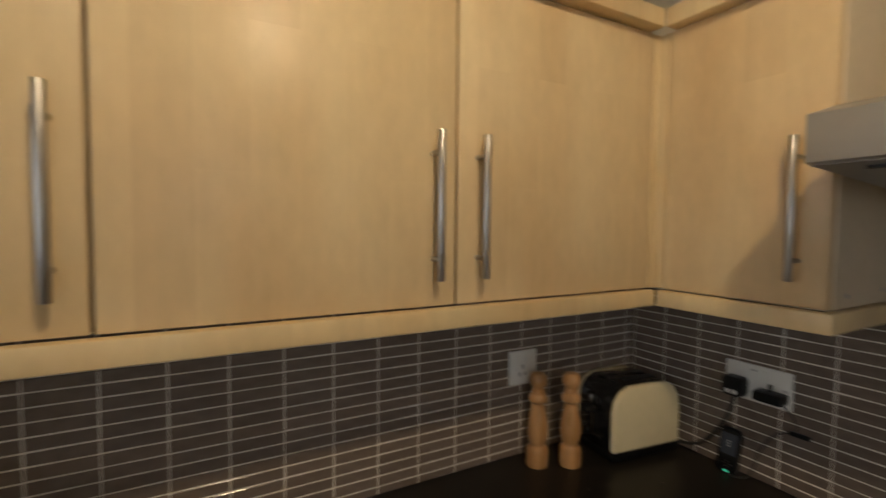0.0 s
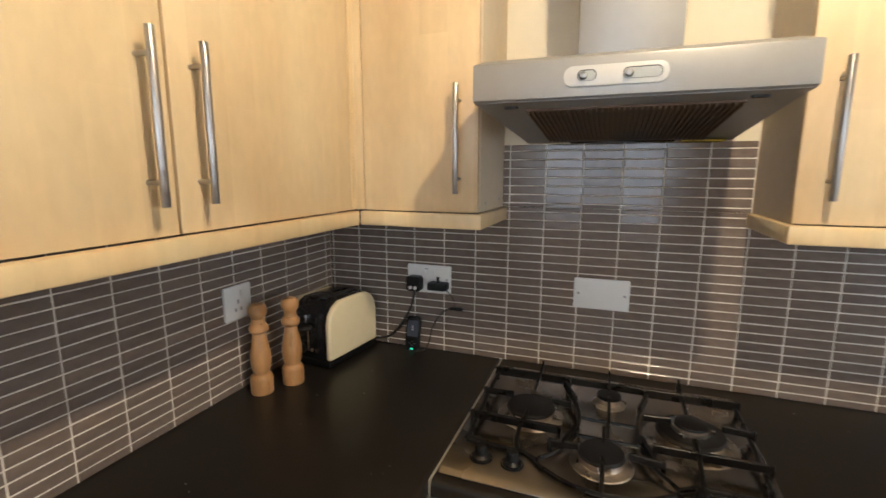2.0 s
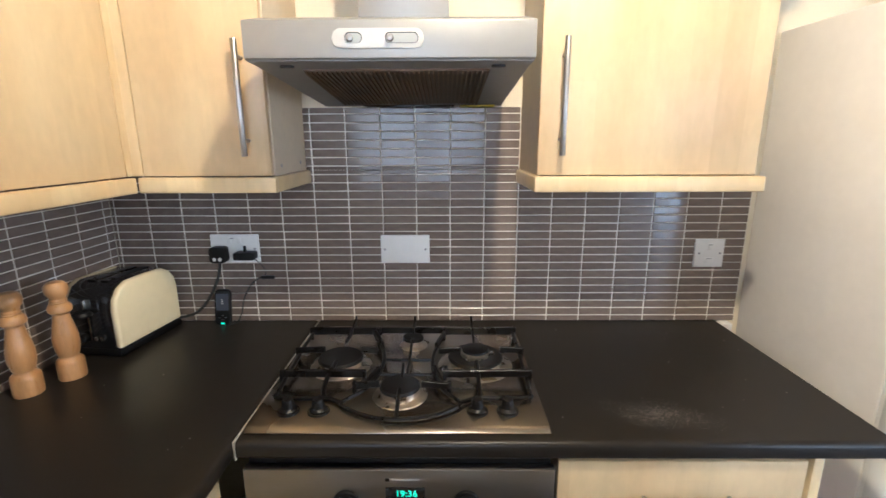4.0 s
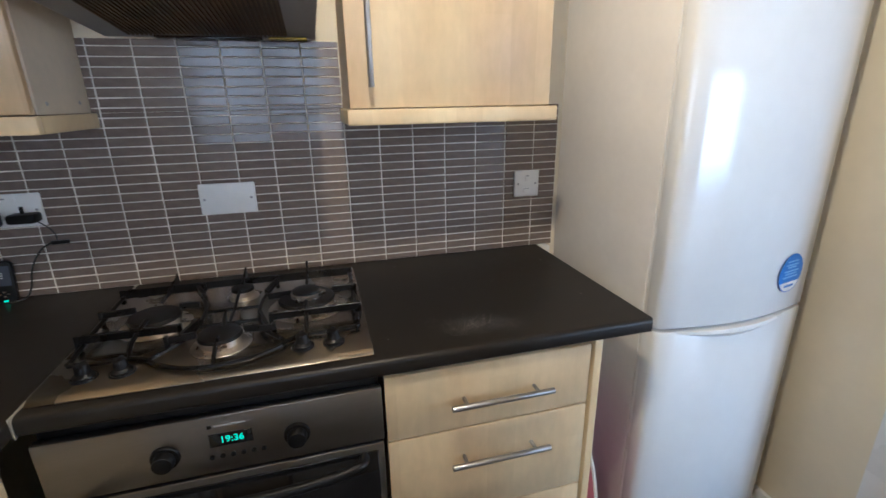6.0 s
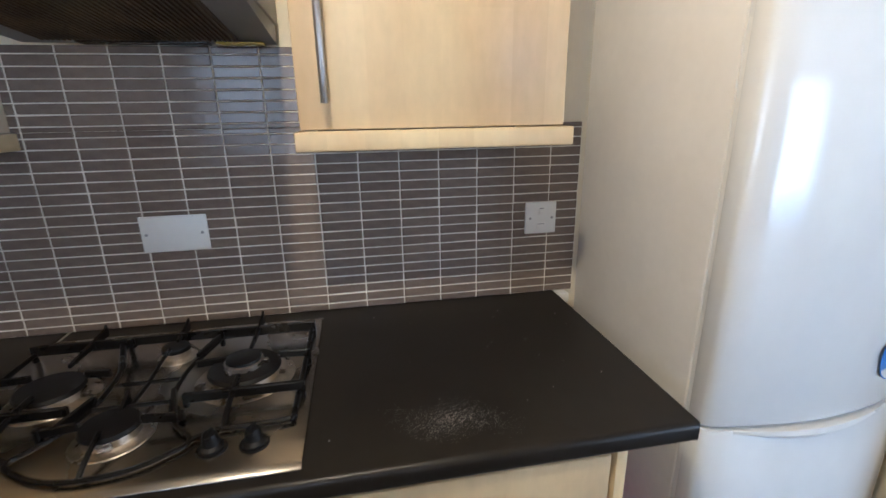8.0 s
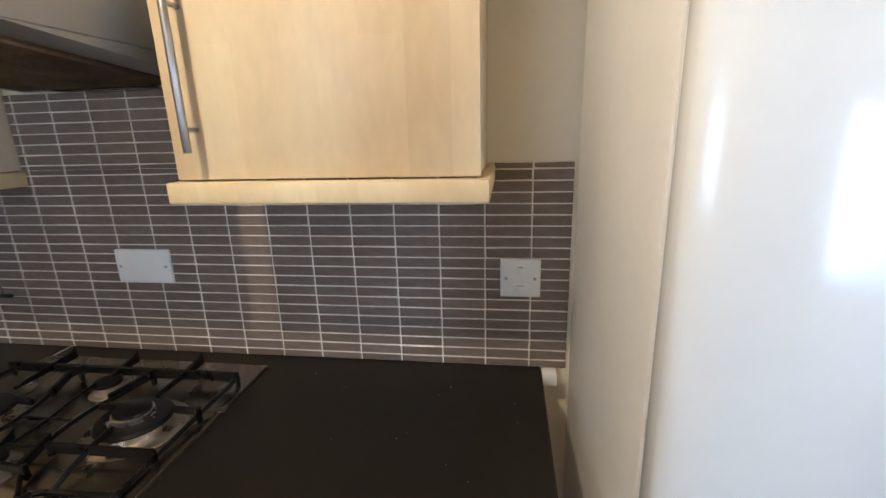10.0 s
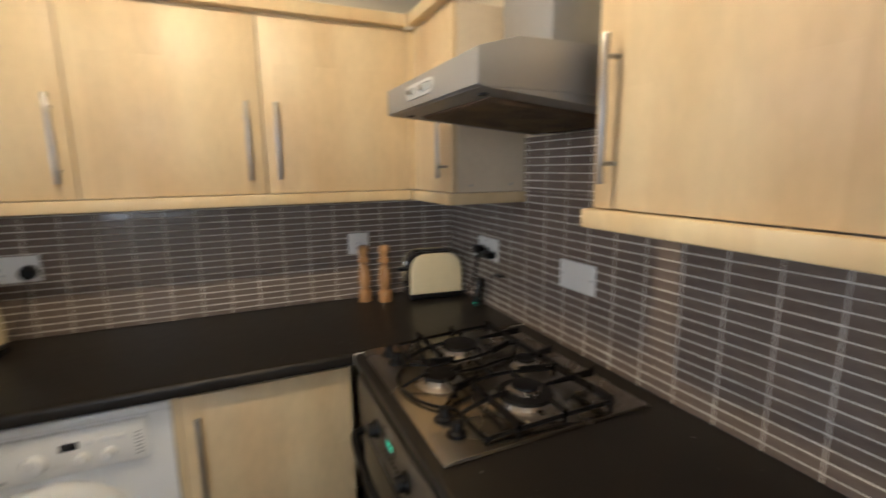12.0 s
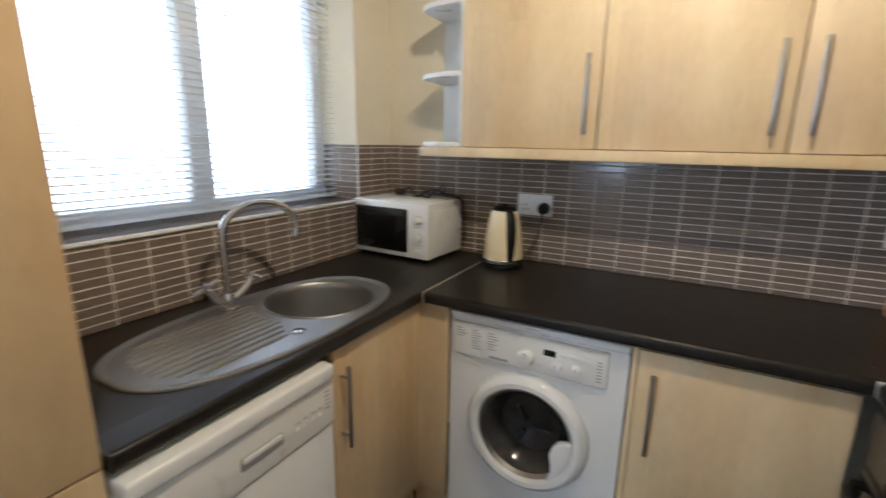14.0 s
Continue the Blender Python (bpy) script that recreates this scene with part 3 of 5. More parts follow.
cp = thing("corner_post", (-0.52, 0.39, 0.0), "maple-effect corner post beside the washing machine", "corner post")
part("post", prism([(DOORW - 0.018, 0.3675), (DOORW, 0.3675), (DOORW, DOORA + 0.0), (-0.462, DOORA + 0.0), (-0.462, DOORA + 0.018), (DOORW - 0.018, DOORA + 0.018)], "z", 0.13, 0.868, 0.002), M_MAPLE, cp)
plinth = thing("plinth", (-0.6, 0.2, 0.0), "maple-effect plinth board at the floor", "plinth")
part("board", box(DOORW - 0.060, DOORW - 0.044, -0.04, 0.43, 0.0, 0.13, 0.001), M_MAPLE, plinth)
part("board", box(DOORW - 0.0435, -0.462, 0.44, 0.455, 0.0, 0.13, 0.001), M_MAPLE, plinth)
plinth = thing("plinth", (0.4, 0.45, 0.0), "maple-effect plinth board at the floor", "plinth")
part("board", box(0.112, 0.655, 0.448, 0.463, 0.0, 0.138, 0.001), M_MAPLE, plinth)
plinth = thing("plinth", (0.66, -0.2, 0.0), "maple-effect plinth board at the floor", "plinth")
part("board", box(0.656, 0.671, -0.735, 0.447, 0.0, 0.138, 0.001), M_MAPLE, plinth)

drawers = thing("drawer_unit", (0.9, -0.49, 0.0), "maple-effect drawer unit with steel bar handles", "drawers", "fitted base cabinets")
part("body", box(DOORB + 0.020, XE, -0.730, -0.250, 0.14, CZ0 - 0.001, 0.001, 1), M_CARCASS, drawers)
for z0, z1 in ((0.706, 0.862), (0.466, 0.702), (0.150, 0.462)):
    d = part("drawer_front", box(DOORB, DOORB + 0.018, -0.724, -0.247, z0, z1, 0.0025, 2), M_MAPLE, drawers)
    hz = z1 - 0.081 if z1 > 0.8 else z1 - 0.075
    bar_handle(d, (DOORB - 0.031, -0.382, hz), (DOORB - 0.031, -0.618, hz), (-1, 0, 0))
part("side_post", box(DOORB - 0.002, XE, -0.752, -0.7325, 0.0, CZ0 - 0.001, 0.0015), M_MAPLE_TRIM, drawers)

# tall cupboard at the end of the sink run
tall = thing("tall_cupboard", (-0.83, -0.85, 0.0), "tall maple-effect cupboard with two doors", "cupboard")
part("body", box(XW - PL, -0.585, -1.16, -0.568, 0.0, 2.25, 0.001, 1), M_CARCASS, tall)
part("door", box(-0.584, -0.566, -1.158, -0.570, 0.886, 2.2, 0.0025), M_MAPLE, tall)
part("door", box(-0.584, -0.566, -1.158, -0.570, 0.15, 0.882, 0.0025), M_MAPLE, tall)

# ---- cooker hood ----
hood = thing("cooker_hood", (XE, 0.074, 1.55), "silver-grey canopy cooker hood with a greasy filter", "cooker hood")
HY0, HY1 = -0.192, 0.327
HX = 0.715
bm = prism([(HX, 1.603), (HX, 1.666), (0.800, 1.690), (XE - 0.002, 1.690), (XE - 0.002, 1.596), (HX + 0.02, 1.599)], "y", HY0, HY1, 0.0025)
part("canopy", bm, M_HOOD, hood)
bm = bmesh.new()
lo = [(HX + 0.010, HY0 + 0.004, 1.600), (HX + 0.010, HY1 - 0.004, 1.600), (XE - 0.004, HY1 - 0.020, 1.557), (XE - 0.004, HY0 + 0.006, 1.557)]
hi = [(p[0], p[1], 1.610) for p in lo]
va, vb = [bm.verts.new(p) for p in lo], [bm.verts.new(p) for p in hi]
for k in range(4):
    bm.faces.new((va[k], va[(k + 1) % 4], vb[(k + 1) % 4], vb[k]))
bm.faces.new(va)
bm.faces.new(vb)
part("underside", bm, M_HOOD, hood)


def under(x):
    return 1.600 - 0.043 * (x - HX - 0.010) / (XE - 0.014 - HX)


fx0, fx1 = HX + 0.068, XE - 0.060
fa, fb = HY1 - 0.085, HY0 + 0.075
filt = part("filter", prism([(fx0, under(fx0) - 0.0035), (fx1, under(fx1) - 0.0035), (fx1, under(fx1) + 0.002), (fx0, under(fx0) + 0.002)], "y", fb, fa), M_FILTER, hood, "brown greasy ribbed filter")
ribs = 38
for k in range(ribs):
    y0 = fb + (fa - fb) * (k + 0.34) / ribs
    y1 = fb + (fa - fb) * (k + 0.66) / ribs
    part("rib", prism([(fx0 + 0.004, under(fx0) - 0.009), (fx1 - 0.004, under(fx1) - 0.009), (fx1, under(fx1) - 0.003), (fx0, under(fx0) - 0.003)], "y", y0, y1), M_RIB, filt)
for y in (HY1 - 0.062, HY0 + 0.062):
    part("clip", prism(rounded(HX + 0.045, y, 0.007, 0.013, 0.006), "z", under(HX + 0.045) - 0.003, under(HX + 0.045) + 0.004), M_RUBBER, hood)
part("chimney", box(0.985, XE - 0.002, -0.040, 0.168, 1.691, 2.30, 0.003), M_HOOD, hood)
cy = 0.087
plate = part("control_plate", prism(rounded(cy, 1.635, 0.0805, 0.0165, 0.0155), "x", HX - 0.003, HX + 0.003, 0.001), M_PLATE, hood, "pale control plate with two sliders")
for yy, ww in ((cy + 0.043, 0.014), (cy - 0.042, 0.028)):
    part("slot_rim", prism(rounded(yy, 1.6357, ww + 0.0012, 0.0090, 0.0083), "x", HX - 0.0036, HX - 0.0028), M_RUBBER, plate, "dark slot edge")
    part("slot", prism(rounded(yy, 1.635, ww, 0.008, 0.0075), "x", HX - 0.0042, HX - 0.0028), M_SLOT, plate)
for yy in (cy + 0.048, cy - 0.022):
    part("slider", cyl((HX - 0.004, yy, 1.635), (HX - 0.013, yy, 1.635), 0.0068, 0.0056, seg=18, bev=0.0020), M_STEEL, plate)
part("lens", box(XE - 0.050, XE - 0.012, -0.165, -0.070, 1.5515, 1.5565, 0.001), mat("yellowed_lens", (0.62, 0.50, 0.06), 0.3), hood, "yellowed lamp lens")
part("lens", box(XE - 0.050, XE - 0.012, -0.055, 0.19, 1.5525, 1.5565, 0.001), M_DARKGLASS, hood)

# ---- hob ----
hob = thing("gas_hob", (0.89, 0.066, CZ1), "four-burner stainless steel gas hob with black pan supports", "gas hob")
part("plate", prism([(0.624, 0.911), (0.624, 0.914), (0.640, 0.921), (1.128, 0.921), (1.146, 0.914), (1.146, 0.911)], "y", -0.233, 0.360, 0.002), M_HOB, hob)
BURN = ((0.882, 0.227, 0.055, "dual"), (0.997, 0.057, 0.028, "small"), (0.888, -0.103, 0.067, "wok"), (0.748, 0.069, 0.044, "mid"))
for bx, by, br, kind in BURN:
    b = part("burner", lathe([(br * 1.36, 0.9212), (br * 1.32, 0.9232), (br * 1.05, 0.9250), (br * 0.95, 0.927), (br * 0.97, 0.938), (br * 0.95, 0.940), (br * 0.3, 0.940), (0, 0.940)], (bx, by, 0), 40), M_ALU, hob, "alloy burner ring")
    part("cap", lathe([(br * 0.99, 0.940), (br * 1.0, 0.9425), (br * 0.94, 0.9475), (br * 0.5, 0.9490), (0, 0.9490)], (bx, by, 0), 40), M_CAP, b, "black burner cap")
    if kind == "wok":
        part("inner_ring", lathe([(0.036, 0.949), (0.036, 0.958), (0.030, 0.961), (0.010, 0.962), (0, 0.962)], (bx, by, 0), 28), M_ALU, b)
        part("inner_cap", lathe([(0.033, 0.9605), (0.032, 0.965), (0.02, 0.968), (0, 0.969)], (bx, by, 0), 28), M_CAP, b)
        for k in range(3):
            a = radians(30 + 120 * k)
            part("lug", box(bx + 0.040 * math.cos(a) - 0.005, bx + 0.040 * math.cos(a) + 0.005, by + 0.040 * math.sin(a) - 0.005, by + 0.040 * math.sin(a) + 0.005, 0.949, 0.957, 0.001), M_ALU, b)
for ky in (0.292, 0.230, -0.095, -0.157):
    part("knob_collar", lathe([(0.0225, 0.9212), (0.0220, 0.9235), (0.0200, 0.9240)], (0.686, ky, 0), 24), M_BLACK, hob)
    k = part("knob", lathe([(0.0185, 0.9235), (0.0180, 0.9275), (0.0130, 0.932), (0.0118, 0.946), (0.0095, 0.950), (0, 0.951)], (0.686, ky, 0), 24), M_BLACK, hob, "black control knob")
    part("grip", box(0.672, 0.700, ky - 0.004, ky + 0.004, 0.944, 0.951, 0.002), M_BLACK, k)


def bar(bm, p0, p1, w=0.0105, h=0.015):
    p0, p1 = Vector(p0), Vector(p1)
    d = p1 - p0
    one = box(-d.length / 2, d.length / 2, -w / 2, w / 2, -h / 2, h / 2, 0.0012, 1)
    one.transform(Matrix.Translation((p0 + p1) / 2) @ d.to_track_quat("X", "Z").to_matrix().to_4x4())
    return join(bm, one)


def flat_bar(parent, p0, p1, w=0.0070, h=0.0145, name="prong"):
    return part(name, bar(bmesh.new(), p0, p1, w, h), M_IRON, parent)


def foot_tab(parent, x, y, z0=0.9212, z1=0.958):
    return part("foot", box(x - 0.005, x + 0.005, y - 0.0045, y + 0.0045, z0, z1, 0.0015, 1), M_IRON, parent)


def fin(parent, x0, x1, y, z):
    """An upright pointed prong: tall at the back, tapering towards the burner."""
    return part("prong", prism([(x0, z - 0.006), (x0, z + 0.021), (x0 - 0.010, z + 0.014), (x1, z + 0.005), (x1, z - 0.002)], "y", y - 0.003, y + 0.003, 0.0008, 1), M_IRON, parent)


BAR_Z = 0.949


def side_support(yo, yi, stub_o, stub_i, by, join_y, lean):
    """One outer pan support: a thin rod frame, flat bars over it, and prongs round the burner at by."""
    s_ = 1 if yo > yi else -1
    rod = tube([(1.030, yi, 0.940), (1.036, yi + s_ * 0.02, 0.940), (1.036, yo - s_ * 0.012, 0.940), (1.028, yo, 0.940), (0.90, yo - s_ * 0.001, 0.938), (0.745, yo - s_ * 0.005, 0.931),
                (0.726, yo - s_ * 0.012, 0.929), (0.7215, by, 0.929), (0.716, (by + join_y) / 2, 0.929), (0.702, join_y, 0.930)], 0.0050, 8)
    sup = part("pan_support", rod, M_IRON, hob, "black iron pan support")
    flat_bar(sup, (1.036, yo + s_ * 0.004, BAR_Z), (1.036, yi, BAR_Z), 0.0085, 0.018, "back_bar")
    flat_bar(sup, (0.794, yo + s_ * 0.008, BAR_Z), (0.792, yi + s_ * 0.004, BAR_Z), 0.0090, 0.017, "cross_bar")
    flat_bar(sup, (0.910, yo + s_ * 0.006, BAR_Z), (0.911, stub_o, BAR_Z + 0.002))
    flat_bar(sup, (0.907, yi - s_ * 0.012, BAR_Z), (0.909, stub_i, BAR_Z + 0.002))
    for x in (1.036, 0.910, 0.794):
        foot_tab(sup, x, yo + s_ * 0.004)
    foot_tab(sup, 0.792, yi + s_ * 0.004, 0.932)
    fin(sup, 1.092, 0.945, by, BAR_Z)
    part("prong", tube([(0.838, by, 0.955), (0.812, by + lean * 0.3, 0.953), (0.775, by + lean, 0.946), (0.745, by + lean, 0.938), (0.7225, by, 0.929)], 0.0050, 8), M_IRON, sup)
    return sup


side_support(0.338, 0.150, 0.272, 0.182, 0.228, 0.187, 0.006)
side_support(-0.216, -0.024, -0.165, -0.068, -0.103, -0.060, 0.0)
loop = tube([(1.030, 0.155, 0.944), (1.004, 0.160, 0.945), (0.955, 0.142, 0.946), (0.904, 0.124, 0.946), (0.845, 0.118, 0.945), (0.790, 0.124, 0.942), (0.742, 0.148, 0.936), (0.702, 0.187, 0.930),
             (0.676, 0.160, 0.929), (0.655, 0.120, 0.929), (0.646, 0.067, 0.929), (0.654, 0.008, 0.929), (0.674, -0.033, 0.929), (0.702, -0.060, 0.930),
             (0.742, -0.026, 0.936), (0.790, -0.006, 0.942), (0.845, 0.001, 0.945), (0.904, -0.002, 0.946), (0.955, -0.014, 0.946), (1.004, -0.026, 0.945), (1.030, -0.024, 0.944)], 0.0042, 8)
mid = part("pan_support", loop, M_IRON, hob, "black iron centre pan support with a looped front")
flat_bar(mid, (1.036, 0.149, BAR_Z), (1.036, -0.023, BAR_Z), 0.0085, 0.018, "back_bar")
for y in (0.157, -0.025):
    foot_tab(mid, 1.030, y)
for sgn, y0, y1, x0, x1 in ((1, 0.162, 0.130, 1.012, 0.935), (-1, -0.027, -0.006, 1.012, 0.935), (1, 0.121, 0.142, 0.815, 0.745), (-1, -0.003, -0.024, 0.815, 0.745)):
    flat_bar(mid, (x0, y0, 0.950), (x1, y1, 0.948), 0.0085, 0.017, "arm")
for x in (0.867, 0.795):
    part("rung", tube([(x, 0.117, 0.944), (x, -0.002, 0.944)], 0.0038, 8, smooth=0), M_IRON, mid)
part("rung", tube([(0.867, 0.057, 0.944), (0.795, 0.058, 0.944)], 0.0034, 8, smooth=0), M_IRON, mid)
flat_bar(mid, (0.741, 0.168, 0.947), (0.744, 0.112, 0.951))
flat_bar(mid, (0.741, -0.040, 0.947), (0.744, 0.022, 0.951))
foot_tab(mid, 0.741, 0.166, 0.930)
foot_tab(mid, 0.741, -0.038, 0.930)
fin(mid, 1.088, 1.012, 0.058, BAR_Z)
fin(mid, 0.812, 0.775, 0.067, BAR_Z - 0.004)
part("prong", tube([(0.867, 0.057, 0.945), (0.920, 0.057, 0.952), (0.970, 0.057, 0.955)], 0.0036, 8), M_IRON, mid)
part("prong", tube([(0.646, 0.067, 0.929), (0.668, 0.067, 0.940), (0.700, 0.067, 0.951), (0.716, 0.067, 0.955)], 0.0042, 8), M_IRON, mid)

# ---- oven ----
oven = thing("built_in_oven", (0.9, 0.06, 0.13), "stainless steel built-in oven with a lit clock", "oven")
OX = 0.604
part("body", box(OX + 0.022, 1.15, -0.236, 0.356, 0.140, 0.866, 0.002), M_BLACK, oven)
panel = part("control_panel", box(OX, OX + 0.02, -0.240, 0.360, 0.722, 0.849, 0.004), M_OVEN, oven, "brushed steel control panel")
clock = part("display", box(OX - 0.0015, OX + 0.001, 0.010, 0.086, 0.782, 0.810, 0.001), M_DARKGLASS, panel, "black clock display")
FACE = Matrix(((0, 0, -1, OX - 0.0022), (-1, 0, 0, 0.046), (0, 1, 0, 0.7965), (0, 0, 0, 1)))
lettering("19:36", 0.0195, M_GREEN, panel, FACE, "clock_digits")
for ky in (0.163, -0.070):
    k = part("dial", cyl((OX, ky, 0.778), (OX - 0.006, ky, 0.778), 0.026, 0.024, 28, 0.001), M_BLACK, panel, "black oven dial")
    part("dial_grip", cyl((OX - 0.006, ky, 0.778), (OX - 0.024, ky, 0.778), 0.0195, 0.017, 28, 0.002), M_BLACK, k)
for k in range(6):
    part("button", cyl((OX, 0.086 - k * 0.0185, 0.760), (OX - 0.003, 0.086 - k * 0.0185, 0.760), 0.0045, seg=12), M_BLACK, panel)
part("maker_mark", box(OX - 0.0004, OX + 0.001, 0.078, 0.086, 0.823, 0.830), M_BLACK, panel)
part("maker_mark", box(OX - 0.0004, OX + 0.001, 0.020, 0.074, 0.825, 0.829), M_GREYMARK, panel)
od = part("oven_door", box(OX, OX + 0.02, -0.238, 0.358, 0.150, 0.716, 0.004), M_OVEN, oven)
part("door_glass", box(OX - 0.003, OX + 0.001, -0.225, 0.345, 0.180, 0.700, 0.002), M_DARKGLASS, od, "black oven door glass")
part("oven_handle", tube([(OX, 0.315, 0.690), (OX - 0.030, 0.300, 0.690), (OX - 0.042, 0.200, 0.684), (OX - 0.046, 0.060, 0.682), (OX - 0.042, -0.080, 0.684), (OX - 0.030, -0.180, 0.690), (OX, -0.195, 0.690)], 0.011, 12), M_BLACK, od, "black curved door handle")

# ---- fridge freezer ----
fridge = thing("fridge_freezer", (0.95, -1.21, 0.0), "tall white fridge freezer with a blue sticker", "fridge freezer")
FY0, FY1 = -1.480, -0.958
part("body", box(0.738, 1.192, FY0, FY1, 0.03, 1.744, 0.006, 2), M_WHITE_SIDE, fridge, "off-white textured cabinet")


def front_x(y):
    a = (y - FY1) / (FY0 - FY1)
    return 0.682 - 0.036 * math.sin(math.pi * a)


def fridge_door(z0, z1):
    pts = [(0.726, FY1), (0.697, FY1), (0.690, FY1 - 0.002), (0.686, FY1 - 0.006)]
    for k in range(0, 13):
        y = (FY1 - 0.014) + (FY0 - FY1 + 0.028) * k / 12
        pts.append((front_x(y), y))
    pts += [(0.686, FY0 + 0.006), (0.690, FY0 + 0.002), (0.697, FY0), (0.726, FY0)]
    return prism(pts, "z", z0, z1, 0.003, 2)


dtop = part("door", fridge_door(0.824, 1.742), M_WHITE, fridge, "glossy white fridge door")
dbot = part("door", fridge_door(0.080, 0.814), M_WHITE, fridge, "glossy white freezer door")
part("gasket", box(0.7265, 0.7375, FY0 + 0.006, FY1 - 0.004, 0.085, 1.738), M_PLASTIC_W, fridge)
gy = [-1.015 - 0.36 * k / 14 for k in range(15)]
bm = bmesh.new()
prev = None
for k, y in enumerate(gy):
    s_ = math.sin(math.pi * k / 14)
    x = front_x(y)
    ring = [bm.verts.new((x + 0.006, y, 0.8145)), bm.verts.new((x - 0.001 - 0.010 * s_, y, 0.8135)), bm.verts.new((x - 0.001 - 0.012 * s_, y, 0.808 - 0.006 * s_)), bm.verts.new((x + 0.006, y, 0.804 - 0.026 * s_))]
    if prev:
        for i in range(4):
            bm.faces.new((prev[i], prev[(i + 1) % 4], ring[(i + 1) % 4], ring[i]))
    else:
        bm.faces.new(ring)
    prev = ring
bm.faces.new(prev)
part("grip", bm, M_PLASTIC_W, dbot, "moulded white door grip")
SY, SZ = -1.364, 0.937
slope = math.degrees(math.atan2(front_x(SY - 0.03) - front_x(SY + 0.03), 0.06))
tilt = Matrix.Translation((front_x(SY) - 0.0032, SY, SZ)) @ Matrix.Rotation(radians(slope), 4, "Z") @ Matrix.Rotation(radians(-90), 4, "Y")


def on_door(name, bm, material, parent, label=""):
    bm.transform(BASE[fridge.name] @ tilt)
    return part(name, bm, material, parent, label, local=True)


st = on_door("sticker", lathe([(0, 0), (0.055, 0), (0.055, 0.0006), (0, 0.0006)], seg=48), M_BLUE, dtop, "round blue energy sticker")
for w, dz in ((0.050, 0.034), (0.058, 0.024), (0.040, 0.017), (0.066, 0.006), (0.052, -0.002), (0.070, -0.011)):
    on_door("print_bar", box(dz - 0.0020, dz + 0.0020, -w / 2, w / 2, 0.0007, 0.0010), M_PALEBLUE, st)
cap = [(-0.026, y) for y in (-0.0455, 0.0455)] + [(-0.0525 * math.cos(a), 0.0525 * math.sin(a)) for a in (radians(60 - 10 * k) for k in range(13))]
on_door("print_panel", prism(cap, "z", 0.0007, 0.0010), M_PLASTIC_W, st, "white foot of the sticker")
on_door("print_bar", box(-0.040, -0.034, -0.022, 0.022, 0.0011, 0.0014), M_BLUE, st)
for x in (0.77, 1.15):
    for y in (FY0 + 0.04, FY1 - 0.04):
        part("foot", cyl((x, y, 0), (x, y, 0.031), 0.018, seg=14), M_BLACK, fridge)
# the fridge stands slightly askew
pivot = Matrix.Translation((0.735, -0.955, 0))
fridge.matrix_basis = pivot @ Matrix.Rotation(radians(2.8), 4, "Z") @ pivot.inverted() @ fridge.matrix_basis

# ---- washing machine ----
wm = thing("washing_machine", (-0.176, 0.68, 0.0), "white front-loading washing machine under the worktop", "washing machine")
WX0, WX1, WF = -0.456, 0.104, 0.408
DC = (-0.180, 0.494)
part("body", box(WX0, WX1, WF + 0.115, 0.930, 0.015, 0.832, 0.008, 2), M_WHITE, wm)
bm = bmesh.new()
rect = [bm.verts.new((x, WF + 0.004, z)) for x, z in rounded((WX0 + WX1) / 2, 0.4235, (WX1 - WX0) / 2, 0.4085, 0.010, 3)]
hole = [bm.verts.new((DC[0] + 0.150 * math.cos(2 * math.pi * k / 48), WF + 0.004, DC[1] + 0.150 * math.sin(2 * math.pi * k / 48))) for k in range(48)]
edges = [bm.edges.new((q[k], q[(k + 1) % len(q)])) for q in (rect, hole) for k in range(len(q))]
bmesh.ops.triangle_fill(bm, edges=edges, use_beauty=True)
side_v = [bm.verts.new((v.co.x, WF + 0.1145, v.co.z)) for v in rect]
for k in range(len(rect)):
    bm.faces.new((rect[k], rect[(k + 1) % len(rect)], side_v[(k + 1) % len(rect)], side_v[k]))
part("front", bm, M_WHITE, wm)
part("lid", box(WX0 - 0.001, WX1 + 0.001, WF - 0.004, 0.930, 0.8325, 0.856, 0.007, 3), M_WHITE, wm)
panel = part("control_panel", box(WX0 + 0.014, WX1 - 0.052, WF - 0.010, WF + 0.006, 0.712, 0.826, 0.006, 3), M_PLASTIC_W, wm, "white panel with dials and small print")
PFY = WF - 0.0103
wd = part("display", box(-0.136, -0.098, PFY - 0.001, PFY + 0.002, 0.776, 0.796, 0.001), M_DARKGLASS, panel)
for x, zc, r in ((-0.188, 0.757, 0.027), (-0.092, 0.752, 0.016), (-0.036, 0.752, 0.016)):
    k = part("dial", cyl((x, PFY, zc), (x, PFY - 0.022, zc), r, r * 0.80, 28, 0.002), M_WHITE, panel, "white control dial")
    part("pointer", box(x - 0.0012, x + 0.0012, PFY - 0.0228, PFY - 0.0215, zc, zc + r * 0.8), M_GREYMARK, k)
for x in (-0.074, -0.040, -0.010):
    part("button", prism(rounded(x, 0.789, 0.011, 0.006, 0.004), "y", PFY - 0.0035, PFY + 0.001, 0.001), M_WHITE, panel)
for cx, n_, w in ((-0.410, 4, 0.036), (-0.355, 8, 0.034), (-0.300, 7, 0.036)):
    for k in range(n_):
        part("print_bar", box(cx - w / 2, cx - w / 2 + w * (0.6 + 0.4 * ((k * 7) % 5) / 4), PFY - 0.0004, PFY + 0.001, 0.804 - k * 0.0088, 0.8072 - k * 0.0088), M_GREYMARK, panel)
for k in range(7):
    part("print_bar", box(0.022, 0.036, PFY - 0.0004, PFY + 0.001, 0.790 - k * 0.0098, 0.7935 - k * 0.0098), M_GREYMARK, panel)
